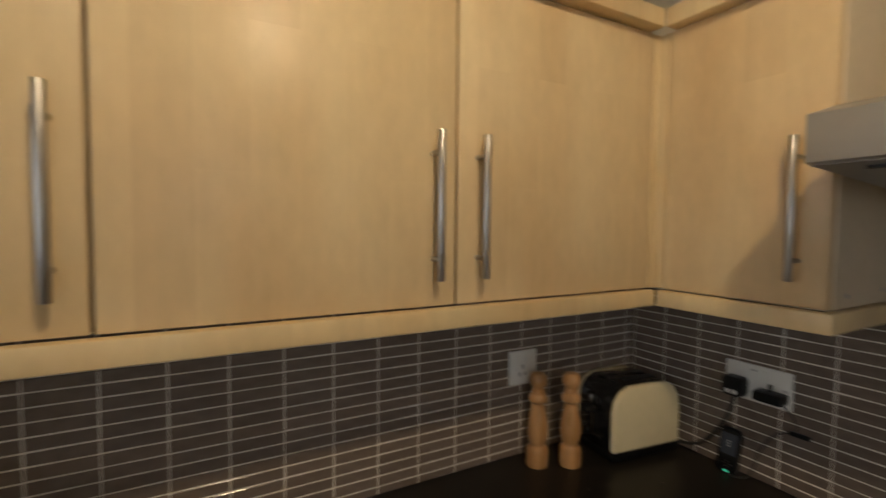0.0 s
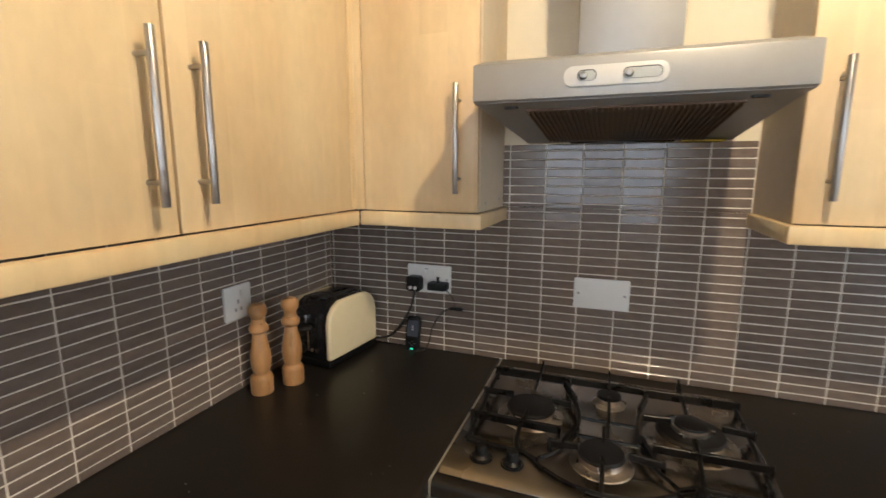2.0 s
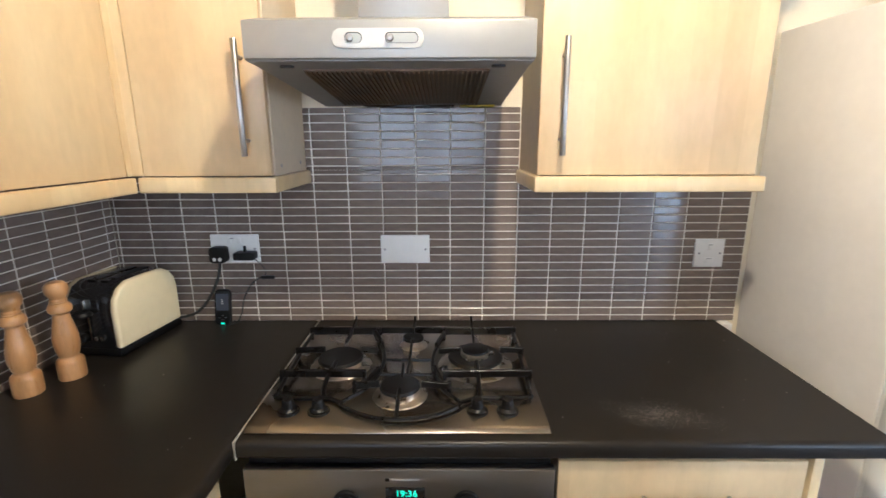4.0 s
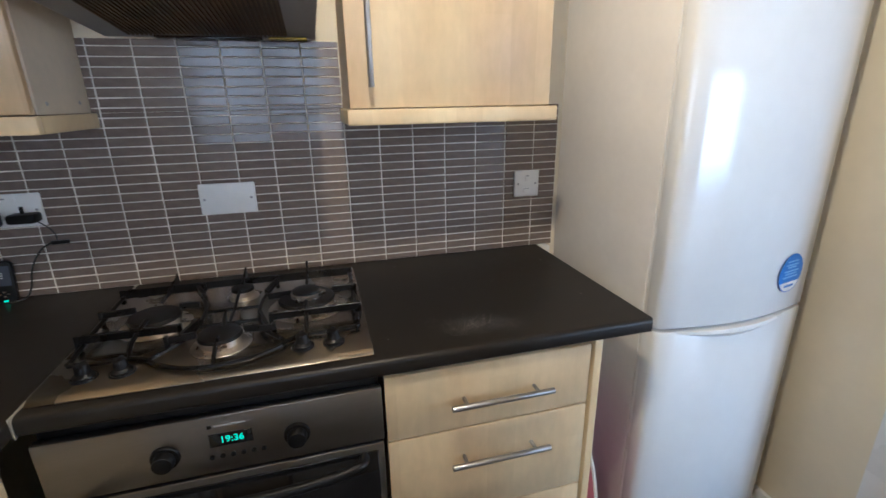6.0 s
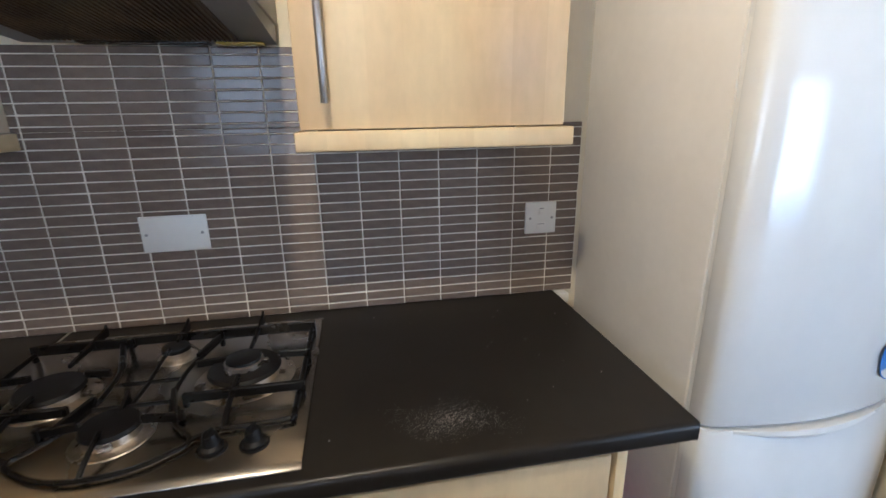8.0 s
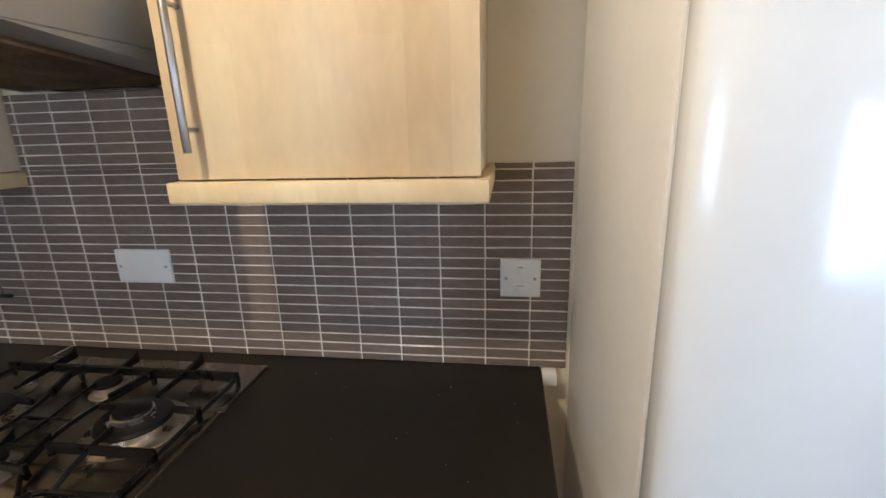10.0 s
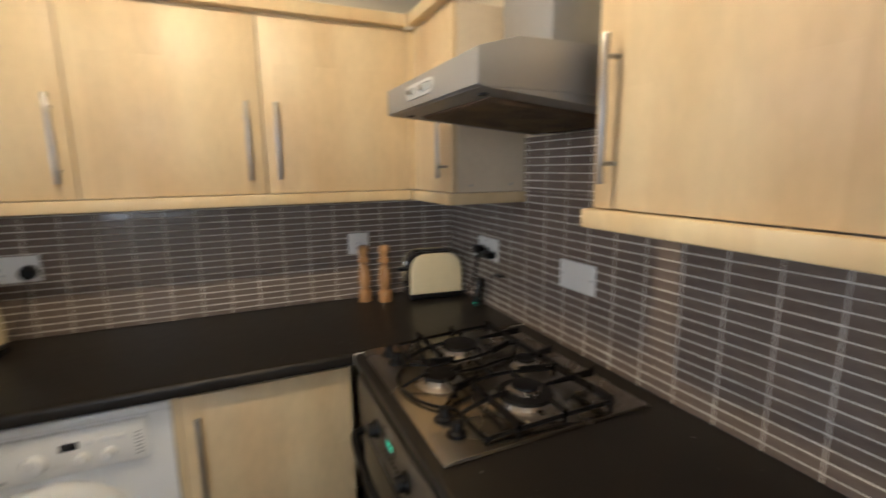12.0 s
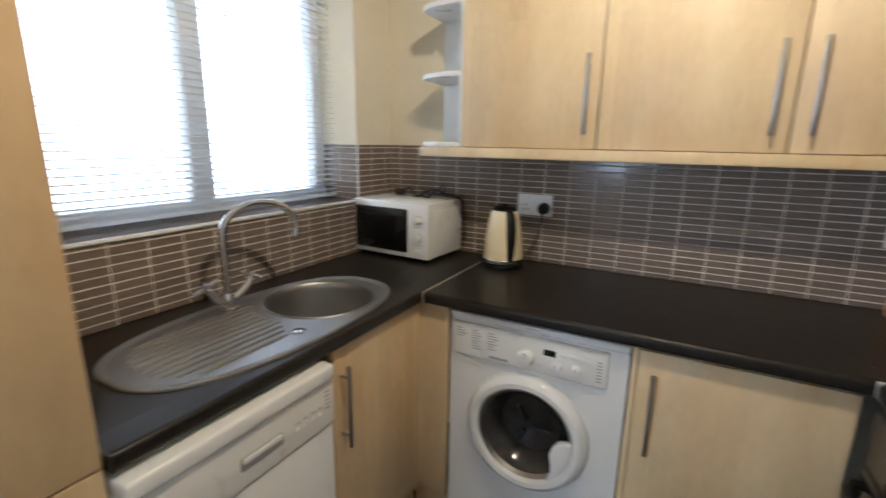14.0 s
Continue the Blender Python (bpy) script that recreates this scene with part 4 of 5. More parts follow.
part("maker_mark", box(-0.310, -0.248, PFY - 0.0004, PFY + 0.001, 0.722, 0.730), M_GREYMARK, panel)
part("drawer_pull", prism([(-0.432, 0.708), (-0.330, 0.690), (-0.352, 0.678), (-0.400, 0.680)], "y", WF - 0.002, WF + 0.006, 0.002), M_PLASTIC_W, wm, "moulded detergent drawer pull")


def ring_y(profile, cx, cz, seg=56):
    """Turns (radius, depth) pairs round a level axis that points at the room."""
    b = lathe([(r, d) for r, d in profile], seg=seg)
    b.transform(Matrix.Translation((cx, WF, cz)) @ Matrix.Rotation(radians(90), 4, "X"))
    return b


wdoor = part("door", ring_y([(0.200, -0.006), (0.200, 0.010), (0.193, 0.024), (0.178, 0.034), (0.162, 0.033), (0.153, 0.024), (0.149, 0.006), (0.148, -0.006)], *DC), M_WHITE, wm, "white round porthole door")
bowl_glass = part("porthole_glass", ring_y([(0.1485, 0.004), (0.142, 0.010), (0.122, -0.010), (0.10, -0.060), (0.05, -0.075), (0, -0.078)], *DC), M_SMOKY, wdoor, "dark domed porthole glass")
part("porthole_trim", ring_y([(0.1525, 0.022), (0.149, 0.018), (0.1405, 0.008), (0.1435, 0.006)], *DC), M_STEEL, wdoor)
pts = []
for k in range(13):
    a = radians(-58 + 66 * k / 12)
    pts.append((DC[0] + 0.155 * math.cos(a), DC[1] + 0.155 * math.sin(a)))
pts += [(DC[0] + 0.112, DC[1] + 0.012), (DC[0] + 0.096, DC[1] - 0.006), (DC[0] + 0.088, DC[1] - 0.034), (DC[0] + 0.094, DC[1] - 0.066), (DC[0] + 0.096, DC[1] - 0.090)]
part("door_pull", prism(pts, "y", WF - 0.033, WF - 0.006, 0.004, 2), M_WHITE, wdoor, "white moulded door pull")
for k in range(3):
    a = radians(90 + 120 * k)
    b = box(-0.008, 0.008, -0.02, 0.0, 0.02, 0.075, 0.006)
    b.transform(Matrix.Translation((DC[0], WF + 0.045, DC[1])) @ Matrix.Rotation(a, 4, "Y"))
    part("drum_paddle", b, M_DRUM, bowl_glass)
for x in (WX0 + 0.05, WX1 - 0.05):
    for y in (0.46, 0.88):
        part("foot", cyl((x, y, 0), (x, y, 0.016), 0.02, seg=14), M_BLACK, wm)

# ---- dishwasher ----
dw = thing("dishwasher", (-0.82, -0.320, 0.0), "white freestanding dishwasher under the worktop", "dishwasher")
part("body", box(XW + 0.01, -0.5660, -0.560, -0.078, 0.02, 0.822, 0.005), M_WHITE_SIDE, dw)
part("lid", box(XW + 0.01, -0.522, -0.5649, -0.084, 0.8225, 0.862, 0.008, 3), M_WHITE, dw)
dd = part("door", box(-0.5655, -0.5400, -0.560, -0.078, 0.10, 0.690, 0.005), M_WHITE, dw)
dp = part("control_panel", box(-0.5655, -0.5340, -0.561, -0.077, 0.694, 0.819, 0.006, 3), M_PLASTIC_W, dw)
rec = part("grip_recess", prism(rounded(-0.300, 0.750, 0.055, 0.016, 0.006), "x", -0.5345, -0.5325, 0.0005), M_GREYMARK, dp, "recessed door grip")
part("grip_lip", prism(rounded(-0.300, 0.757, 0.050, 0.006, 0.004), "x", -0.5340, -0.5285, 0.001), M_PLASTIC_W, rec)
for k in range(4):
    part("button", cyl((-0.5340, -0.200 + k * 0.024, 0.742), (-0.5310, -0.200 + k * 0.024, 0.742), 0.0055, seg=14), M_PLASTIC_W, dp)
    part("print_bar", box(-0.5344, -0.5335, -0.207 + k * 0.024, -0.193 + k * 0.024, 0.758, 0.7605), M_GREYMARK, dp)
for k in range(5):
    part("print_bar", box(-0.5344, -0.5335, -0.112, -0.094, 0.790 - 0.011 * k, 0.7935 - 0.011 * k), M_GREYMARK, dp)
for x in (XW + 0.06, -0.64):
    for y in (-0.50, -0.09):
        part("foot", cyl((x, y, 0), (x, y, 0.021), 0.018, seg=14), M_BLACK, dw)

# ---- sink and tap ----
sink = thing("sink", (-0.79, -0.04, CZ1), "oval stainless steel sink with a ridged drainer", "sink")
SC, SHX, SHY = (-0.785, -0.035), 0.215, 0.425
BC, BR = (-0.787, 0.147), 0.160


def oval(f, n=96):
    out = []
    for k in range(n):
        a = 2 * math.pi * k / n
        c, s_ = math.cos(a), math.sin(a)
        e = 2 / 2.5
        out.append((SC[0] + (SHX + f) * math.copysign(abs(c) ** e, c), SC[1] + (SHY + f) * math.copysign(abs(s_) ** e, s_)))
    return out


bm = bmesh.new()
rings = []
for f, zz in ((0.0, 0.9105), (-0.001, 0.9150), (-0.006, 0.9175), (-0.012, 0.9165), (-0.020, 0.9125), (-0.0245, 0.9118), (-0.026, 0.9118)):
    rings.append([bm.verts.new((*p, zz)) for p in oval(f)])
for a, b in zip(rings, rings[1:]):
    for k in range(96):
        bm.faces.new((a[k], a[(k + 1) % 96], b[(k + 1) % 96], b[k]))
rim = [bm.verts.new((BC[0] + (BR + 0.012) * math.cos(2 * math.pi * k / 64), BC[1] + (BR + 0.012) * math.sin(2 * math.pi * k / 64), 0.9118)) for k in range(64)]
edges = [bm.edges.get((rings[-1][k], rings[-1][(k + 1) % 96])) for k in range(96)] + [bm.edges.new((rim[k], rim[(k + 1) % 64])) for k in range(64)]
bmesh.ops.triangle_fill(bm, edges=edges, use_beauty=True)
prev = rim
for r, zz in ((BR + 0.0112, 0.9118), (BR + 0.009, 0.9150), (BR + 0.005, 0.9150), (BR + 0.001, 0.909), (BR - 0.002, 0.895), (BR - 0.006, 0.80), (BR - 0.016, 0.778), (BR - 0.04, 0.768), (0.03, 0.764)):
    cur = [bm.verts.new((BC[0] + r * math.cos(2 * math.pi * k / 64), BC[1] + r * math.sin(2 * math.pi * k / 64), zz)) for k in range(64)]
    for k in range(64):
        bm.faces.new((prev[k], prev[(k + 1) % 64], cur[(k + 1) % 64], cur[k]))
    prev = cur
bm.faces.new(prev)
part("bowl", bm, M_SINK, sink, "brushed steel sink top and round bowl")
part("waste", lathe([(0, 0.766), (0.028, 0.766), (0.030, 0.7635), (0.034, 0.7660)], (*BC, 0), 28), M_CHROME, sink, "chrome waste")
part("plug_cover", lathe([(0.0, 0.9150), (0.016, 0.9150), (0.0185, 0.9135), (0.0185, 0.9119)], (-0.655, -0.070, 0), 26), M_CHROME, sink, "chrome overflow cover")
for k in range(10):
    x = -0.664 - 0.0272 * k
    half = math.sqrt(max(0.0, 1 - abs((x - SC[0]) / (SHX - 0.03)) ** 2.5)) ** 0.8
    y0 = SC[1] - (SHY - 0.045) * half + 0.02
    y1 = BC[1] - 0.012 - math.sqrt(max(0.008, 0.190 ** 2 - (x - BC[0]) ** 2)) - 0.03 * max(0, 3 - k)
    b = tube([(x, y0, 0.9085), (x, y0 + 0.015, 0.9122), (x, (y0 + y1) / 2, 0.9126), (x, y1 - 0.015, 0.9122), (x, y1, 0.9085)], 0.0048, 10)
    part("ridge", b, M_SINK, sink)

tap = thing("mixer_tap", (-0.948, -0.055, CZ1), "chrome swan-neck mixer tap with two cross handles", "tap")
TX, TY = -0.948, -0.055
part("base", lathe([(0, 0.9120), (0.026, 0.9120), (0.026, 0.917), (0.020, 0.922), (0.019, 0.955), (0.0165, 0.962), (0, 0.964)], (TX, TY, 0), 28), M_CHROME, tap)
dx_, dy_ = 0.30, 0.954
arc = [(TX, TY, 0.955), (TX, TY, 1.08), (TX, TY, 1.130)]
for a in range(160, -25, -20):
    u = 0.112 + 0.112 * math.cos(radians(a))
    arc.append((TX + dx_ * u, TY + dy_ * u, 1.130 + 0.085 * math.sin(radians(a))))
part("spout", tube(arc, 0.0105, 14), M_CHROME, tap, "curved chrome spout")
for sgn in (1, -1):
    hx, hy = TX + 0.014, TY + sgn * 0.066
    arm = part("valve", tube([(TX, TY + sgn * 0.010, 0.935), (TX + 0.006, TY + sgn * 0.040, 0.954), (hx, hy, 0.983)], 0.012, 12), M_CHROME, tap)
    up = Vector((0.05, sgn * 0.55, 1)).normalized()
    c = Vector((hx, hy, 0.983)) + up * 0.018
    part("handle_stem", cyl(c - up * 0.02, c + up * 0.012, 0.0105, 0.009, 16), M_CHROME, arm)
    side = up.cross(Vector((1, 0.3 * sgn, 0))).normalized()
    oth = up.cross(side)
    cross = tube([c - side * 0.035, c + side * 0.035], 0.0062, 10, smooth=0)
    tube([c - oth * 0.035, c + oth * 0.035], 0.0062, 10, bm=cross, smooth=0)
    part("cross_handle", cross, M_CHROME, arm)

# ---- small appliances ----
toaster = thing("toaster", (1.068, 0.878, CZ1), "cream and black two-slice toaster", "toaster", rz=-7)
TL, TH = 0.112, 0.196
body = [(-TL, 0.022), (TL, 0.022), (TL, 0.130), (TL - 0.006, 0.158), (TL - 0.022, 0.182), (TL - 0.048, 0.195), (-TL + 0.048, 0.195), (-TL + 0.022, 0.182), (-TL + 0.006, 0.158), (-TL, 0.130)]
tb = part("body", prism(body, "y", -0.0615, 0.0615, 0.003), M_GLOSS, toaster, "gloss black middle body", local=True)
part("base", box(-TL - 0.003, TL + 0.003, -0.079, 0.079, 0.002, 0.024, 0.006, 2), M_BLACK, toaster, local=True)
side = [(-TL - 0.002, 0.025), (TL + 0.002, 0.025), (TL + 0.002, 0.130), (TL - 0.004, 0.158), (TL - 0.022, 0.182), (TL - 0.050, TH), (0, TH + 0.001), (-TL + 0.050, TH), (-TL + 0.022, 0.182), (-TL + 0.004, 0.158), (-TL - 0.002, 0.130)]
for a, b in ((-0.081, -0.062), (0.062, 0.080)):
    part("side_panel", prism(side, "y", a, b, 0.007, 3), M_CREAM, toaster, "cream enamel side panel", local=True)
for y in (-0.020, 0.020):
    part("slot", box(-0.070, 0.070, y - 0.012, y + 0.012, 0.193, 0.1962), M_IRON, toaster, "bread slot", local=True)
part("lever_track", cyl((-TL - 0.0035, 0, 0.048), (-TL - 0.0035, 0, 0.152), 0.0028, seg=10), M_CHROME, toaster, "chrome lever rod", local=True)
part("end_recess", box(-TL - 0.0008, -TL + 0.002, -0.030, 0.030, 0.036, 0.158, 0.0005), M_DARKGLASS, toaster, "smoky dark end panel", local=True)
lev = part("lever", lathe([(0, 0.118), (0.021, 0.118), (0.023, 0.123), (0.019, 0.129), (0, 0.130)], (-TL - 0.020, 0, 0), 24), M_BLACK, toaster, local=True)
part("lever_stem", box(-TL - 0.014, -TL, -0.003, 0.003, 0.119, 0.158, 0.001), M_CHROME, lev, local=True)
part("browning_dial", cyl((-TL, 0.022, 0.052), (-TL - 0.012, 0.022, 0.052), 0.013, 0.011, 20, 0.001), M_BLACK, toaster, local=True)
for k in range(2):
    part("button", cyl((-TL, -0.014 - 0.017 * k, 0.052), (-TL - 0.006, -0.014 - 0.017 * k, 0.052), 0.006, seg=14), M_CHROME, toaster, local=True)
for x in (-0.085, 0.085):
    for y in (-0.06, 0.06):
        part("foot", cyl((x, y, 0), (x, y, 0.003), 0.009, seg=12), M_RUBBER, toaster, local=True)


def mill(x, y, h, rz, label):
    m = thing("pepper_mill", (x, y, CZ1), label, "pepper mill", "pair of wooden mills", rz)
    k = h / 0.240
    part("body", lathe([(0, 0), (0.0275, 0), (0.0285, 0.004), (0.0285, 0.040), (0.0265, 0.047), (0.0205, 0.052), (0.0195, 0.056), (0.0225, 0.063), (0.0262, 0.085), (0.0258, 0.105),
                        (0.0215, 0.130), (0.0175, 0.150), (0.0165, 0.160), (0.0185, 0.163), (0.0235, 0.168), (0.0242, 0.176), (0.0205, 0.184), (0.0175, 0.187), (0.0175, 0.190), (0, 0.190)], seg=36), M_BEECH, m, local=True)
    part("head", lathe([(0, 0.1905), (0.0165, 0.1905), (0.0170, 0.193), (0.0152, 0.198), (0.0168, 0.203), (0.0218, 0.210), (0.0238, 0.219), (0.0225, 0.229), (0.0165, 0.237), (0.0085, 0.2395), (0, 0.240)], seg=36), M_BEECH, m, local=True)
    return m


mill(0.775, 0.908, 0.240, 0, "turned beech pepper mill standing on the worktop")
mill(0.851, 0.869, 0.238, 70, "turned beech salt mill standing on the worktop")

kettle = thing("kettle", (-0.450, 0.842, CZ1), "cream electric kettle with a black handle", "kettle", rz=42)
kettle.scale = (1, 1, 1.09)
part("power_base", lathe([(0, 0), (0.080, 0), (0.083, 0.004), (0.081, 0.013), (0.072, 0.017), (0, 0.017)], seg=40), M_BLACK, kettle, local=True)
part("body", lathe([(0, 0.0175), (0.074, 0.0175), (0.079, 0.022), (0.0795, 0.032), (0.0785, 0.070), (0.0745, 0.110), (0.068, 0.150), (0.060, 0.185), (0.0535, 0.205), (0.050, 0.209), (0, 0.209)], seg=48), M_CREAM, kettle, "cream enamel kettle body", local=True)
part("rim", lathe([(0.0795, 0.022), (0.0815, 0.024), (0.0815, 0.031), (0.0800, 0.033)], seg=48), M_CHROME, kettle, local=True)
lid = part("lid", lathe([(0.0515, 0.208), (0.051, 0.213), (0.043, 0.219), (0.020, 0.223), (0, 0.224)], seg=40), M_BLACK, kettle, local=True)
part("lid_knob", lathe([(0.010, 0.223), (0.012, 0.230), (0, 0.232)], seg=18), M_BLACK, lid, local=True)
bm = bmesh.new()
prev = None
for zz, r_in, r_out, w in ((0.030, 0.074, 0.086, 0.011), (0.060, 0.074, 0.092, 0.013), (0.100, 0.070, 0.096, 0.015), (0.140, 0.064, 0.094, 0.016), (0.175, 0.055, 0.088, 0.016), (0.200, 0.045, 0.076, 0.015), (0.215, 0.030, 0.055, 0.013)):
    ring = [bm.verts.new((sx * w, -r, zz)) for sx, r in ((-1, r_in), (-1, r_out - 0.005), (-0.5, r_out), (0.5, r_out), (1, r_out - 0.005), (1, r_in))]
    if prev:
        for i in range(6):
            bm.faces.new((prev[i], prev[(i + 1) % 6], ring[(i + 1) % 6], ring[i]))
    else:
        bm.faces.new(ring)
    prev = ring
bm.faces.new(prev)
part("handle", bm, M_BLACK, kettle, "black moulded kettle handle", local=True)
part("spout", prism([(-0.022, 0.178), (0.022, 0.178), (0.016, 0.206), (-0.016, 0.206)], "y", 0.045, 0.072, 0.004), M_CREAM, kettle, local=True)

mw = thing("microwave", (-0.893, 0.813, CZ1), "white microwave oven with a black glass door", "microwave", rz=-3.0)
X0, X1, Y0, Y1, Z0, Z1 = -0.196, 0.193, -0.128, 0.144, 0.016, 0.246
part("casing", box(X0, X1, Y0 + 0.012, Y1, Z0, Z1, 0.008, 3), M_PLASTIC_W, mw, local=True)
face = part("front_frame", box(X0 - 0.001, X1 + 0.001, Y0, Y0 + 0.0115, Z0 + 0.001, Z1 - 0.001, 0.005, 2), M_WHITE, mw, local=True)
dr = part("door", box(X0 + 0.012, X0 + 0.288, Y0 - 0.005, Y0 + 0.001, Z0 + 0.022, Z1 - 0.028, 0.002), M_DARKGLASS, mw, "black glass microwave door", local=True)
part("door_window", box(X0 + 0.050, X0 + 0.238, Y0 - 0.0058, Y0 - 0.004, Z0 + 0.055, Z1 - 0.060, 0.001), M_BLACK, dr, local=True)
for zz in (0.178, 0.105):
    k = part("dial", cyl((X1 - 0.046, Y0, zz), (X1 - 0.046, Y0 - 0.014, zz), 0.016, 0.013, 26, 0.002), M_PLASTIC_W, mw, "white rotary dial", local=True)
    part("dial_grip", box(X1 - 0.049, X1 - 0.043, Y0 - 0.021, Y0 - 0.013, zz - 0.012, zz + 0.012, 0.002), M_PLASTIC_W, k, local=True)
    part("dial_ring", cyl((X1 - 0.046, Y0 + 0.001, zz), (X1 - 0.046, Y0 - 0.0008, zz), 0.0195, seg=32), M_PLATE, mw, local=True)
    part("dial_mark", box(X1 - 0.064, X1 - 0.028, Y0 - 0.0006, Y0 + 0.001, zz - 0.030, zz - 0.027), M_GREYMARK, mw, local=True)
part("button", prism(rounded(X1 - 0.046, 0.050, 0.018, 0.008, 0.003), "y", Y0 - 0.003, Y0 + 0.001, 0.001), M_PLASTIC_W, mw, local=True)
part("side_pressing", box(X1 - 0.001, X1 + 0.003, Y0 + 0.045, Y1 - 0.020, Z0 + 0.030, Z1 - 0.030, 0.0025, 2), M_PLASTIC_W, mw, "raised side pressing", local=True)
for x in (X0 + 0.03, X1 - 0.03):
    for y in (Y0 + 0.03, Y1 - 0.03):
        part("foot", cyl((x, y, 0), (x, y, 0.017), 0.011, seg=12), M_RUBBER, mw, local=True)
cord = thing("power_cord", (-0.85, 0.86, 1.152), "coiled black power cord lying on the microwave", "power cord")
T = 1.1610
part("cable", tube([(-0.955, 0.875, T + 0.018), (-0.925, 0.885, T + 0.030), (-0.890, 0.870, T), (-0.850, 0.855, T + 0.006), (-0.815, 0.860, T), (-0.790, 0.885, T + 0.027), (-0.760, 0.895, T + 0.051), (-0.745, 0.880, T + 0.030),
                    (-0.775, 0.862, T + 0.012), (-0.830, 0.875, T + 0.009), (-0.858, 0.890, T + 0.015), (-0.835, 0.905, T + 0.021), (-0.780, 0.872, T + 0.033), (-0.735, 0.860, T + 0.018), (-0.692, 0.880, T + 0.006),
                    (-0.674, 0.905, T - 0.014), (-0.672, 0.930, T - 0.12), (-0.676, 0.945, T - 0.19)], 0.0045, 8), M_RUBBER, cord)
part("plug", box(-0.992, -0.950, 0.855, 0.893, T, T + 0.026, 0.006), M_RUBBER, cord)


# ---- sockets and plates ----
def plate_on(name, wall, a0, a1, z0, z1, label, category, screws=True):
    """A white accessory plate on the east (a is y) or north (a is x) tiles."""
    c = (a0 + a1) / 2
    ea = wall == "e"
    t = thing(name, (XE, c, z0) if ea else (c, YN, z0), label, category)
    d = 0.0085

    def slab(u0, u1, v0, v1, p0, p1, bev=0.0):
        return box(XE - p1, XE - p0, u0, u1, v0, v1, bev) if ea else box(u0, u1, YN - p1, YN - p0, v0, v1, bev)
    part("plate", slab(min(a0, a1), max(a0, a1), z0, z1, 0.0, d, 0.0025), M_PLASTIC_W, t)
    if screws:
        zc = (z0 + z1) / 2
        lo, hi = min(a0, a1), max(a0, a1)
        for u in (lo + 0.0125, hi - 0.0125):
            q0, q1 = ((XE - d, u, zc), (XE - d - 0.0012, u, zc)) if ea else ((u, YN - d, zc), (u, YN - d - 0.0012, zc))
            part("screw", cyl(q0, q1, 0.0036, seg=12), M_GREYMARK, t)
    return t, slab


plate_on("blank_plate", "e", 0.165, 0.018, 1.100, 1.186, "white double blanking plate on the tiles", "blank plate")
t, slab = plate_on("fused_spur", "e", -0.780, -0.867, 1.086, 1.172, "white fused spur switch on the tiles", "wall switch")
part("rocker", slab(-0.831, -0.816, 1.139, 1.160, 0.008, 0.0112, 0.001), M_PLASTIC_W, t)
part("rocker_mark", slab(-0.829, -0.818, 1.154, 1.157, 0.011, 0.0116), M_GREYMARK, t)
part("fuse_carrier", slab(-0.837, -0.811, 1.099, 1.116, 0.008, 0.0100, 0.001), M_PLASTIC_W, t)
part("fuse_slot", slab(-0.833, -0.815, 1.112, 1.114, 0.0098, 0.0105), M_GREYMARK, t)
t, slab = plate_on("double_socket", "e", 0.679, 0.533, 1.103, 1.189, "white double wall socket with two black plugs", "socket")
for u in (0.621, 0.591):
    part("rocker", slab(u - 0.006, u + 0.006, 1.163, 1.180, 0.008, 0.0115, 0.001), M_PLASTIC_W, t)
part("rocker_mark", slab(0.608, 0.618, 1.176, 1.179, 0.0083, 0.0118), M_GREYMARK, t)
t, slab = plate_on("double_socket", "n", -0.440, -0.294, 1.106, 1.192, "white double wall socket with the kettle plug", "socket")
for u in (-0.382, -0.352):
    part("rocker", slab(u - 0.006, u + 0.006, 1.166, 1.183, 0.008, 0.0115, 0.001), M_PLASTIC_W, t)
for u, v in ((-0.405, 1.150), (-0.414, 1.130), (-0.396, 1.130)):
    part("pin_hole", slab(u - 0.003, u + 0.003, v - 0.005, v + 0.005, 0.008, 0.0092), M_GREYMARK, t)
t, slab = plate_on("single_plate", "n", 0.726, 0.814, 1.104, 1.192, "white single wall socket behind the mills", "socket", False)
part("rocker", slab(0.776, 0.788, 1.160, 1.180, 0.008, 0.0115, 0.001), M_PLASTIC_W, t)
for u, v in ((0.768, 1.150), (0.759, 1.130), (0.777, 1.130)):
    part("pin_hole", slab(u - 0.003, u + 0.003, v - 0.005, v + 0.005, 0.008, 0.0092), M_GREYMARK, t)

pl = thing("plug", (1.17, 0.648, 1.12), "black three-pin plug with a trailing toaster lead", "plug")
part("plug_body", prism(rounded(0.648, 1.132, 0.024, 0.024, 0.010), "x", 1.160, 1.1912, 0.003), M_BLACK, pl)
for u in (0.656, 0.640):
    part("pin_cover", cyl((1.160, u, 1.120), (1.1585, u, 1.120), 0.0055, seg=14), M_PLASTIC_W, pl)
part("lead", tube([(1.170, 0.646, 1.108), (1.165, 0.648, 1.085), (1.168, 0.665, 1.040), (1.172, 0.700, 0.985), (1.174, 0.735, 0.950), (1.176, 0.765, 0.937), (1.176, 0.800, 0.930), (1.172, 0.850, 0.925)], 0.0042, 8), M_RUBBER, pl)
pl = thing("charger_plug", (1.17, 0.57, 1.12), "black phone charger plug with a thin lead", "charger")
part("plug_body", box(1.150, 1.1912, 0.536, 0.598, 1.118, 1.142, 0.006, 2), M_BLACK, pl)
part("earth_pin", box(1.165, 1.172, 0.563, 0.570, 1.142, 1.160, 0.001), M_BLACK, pl)
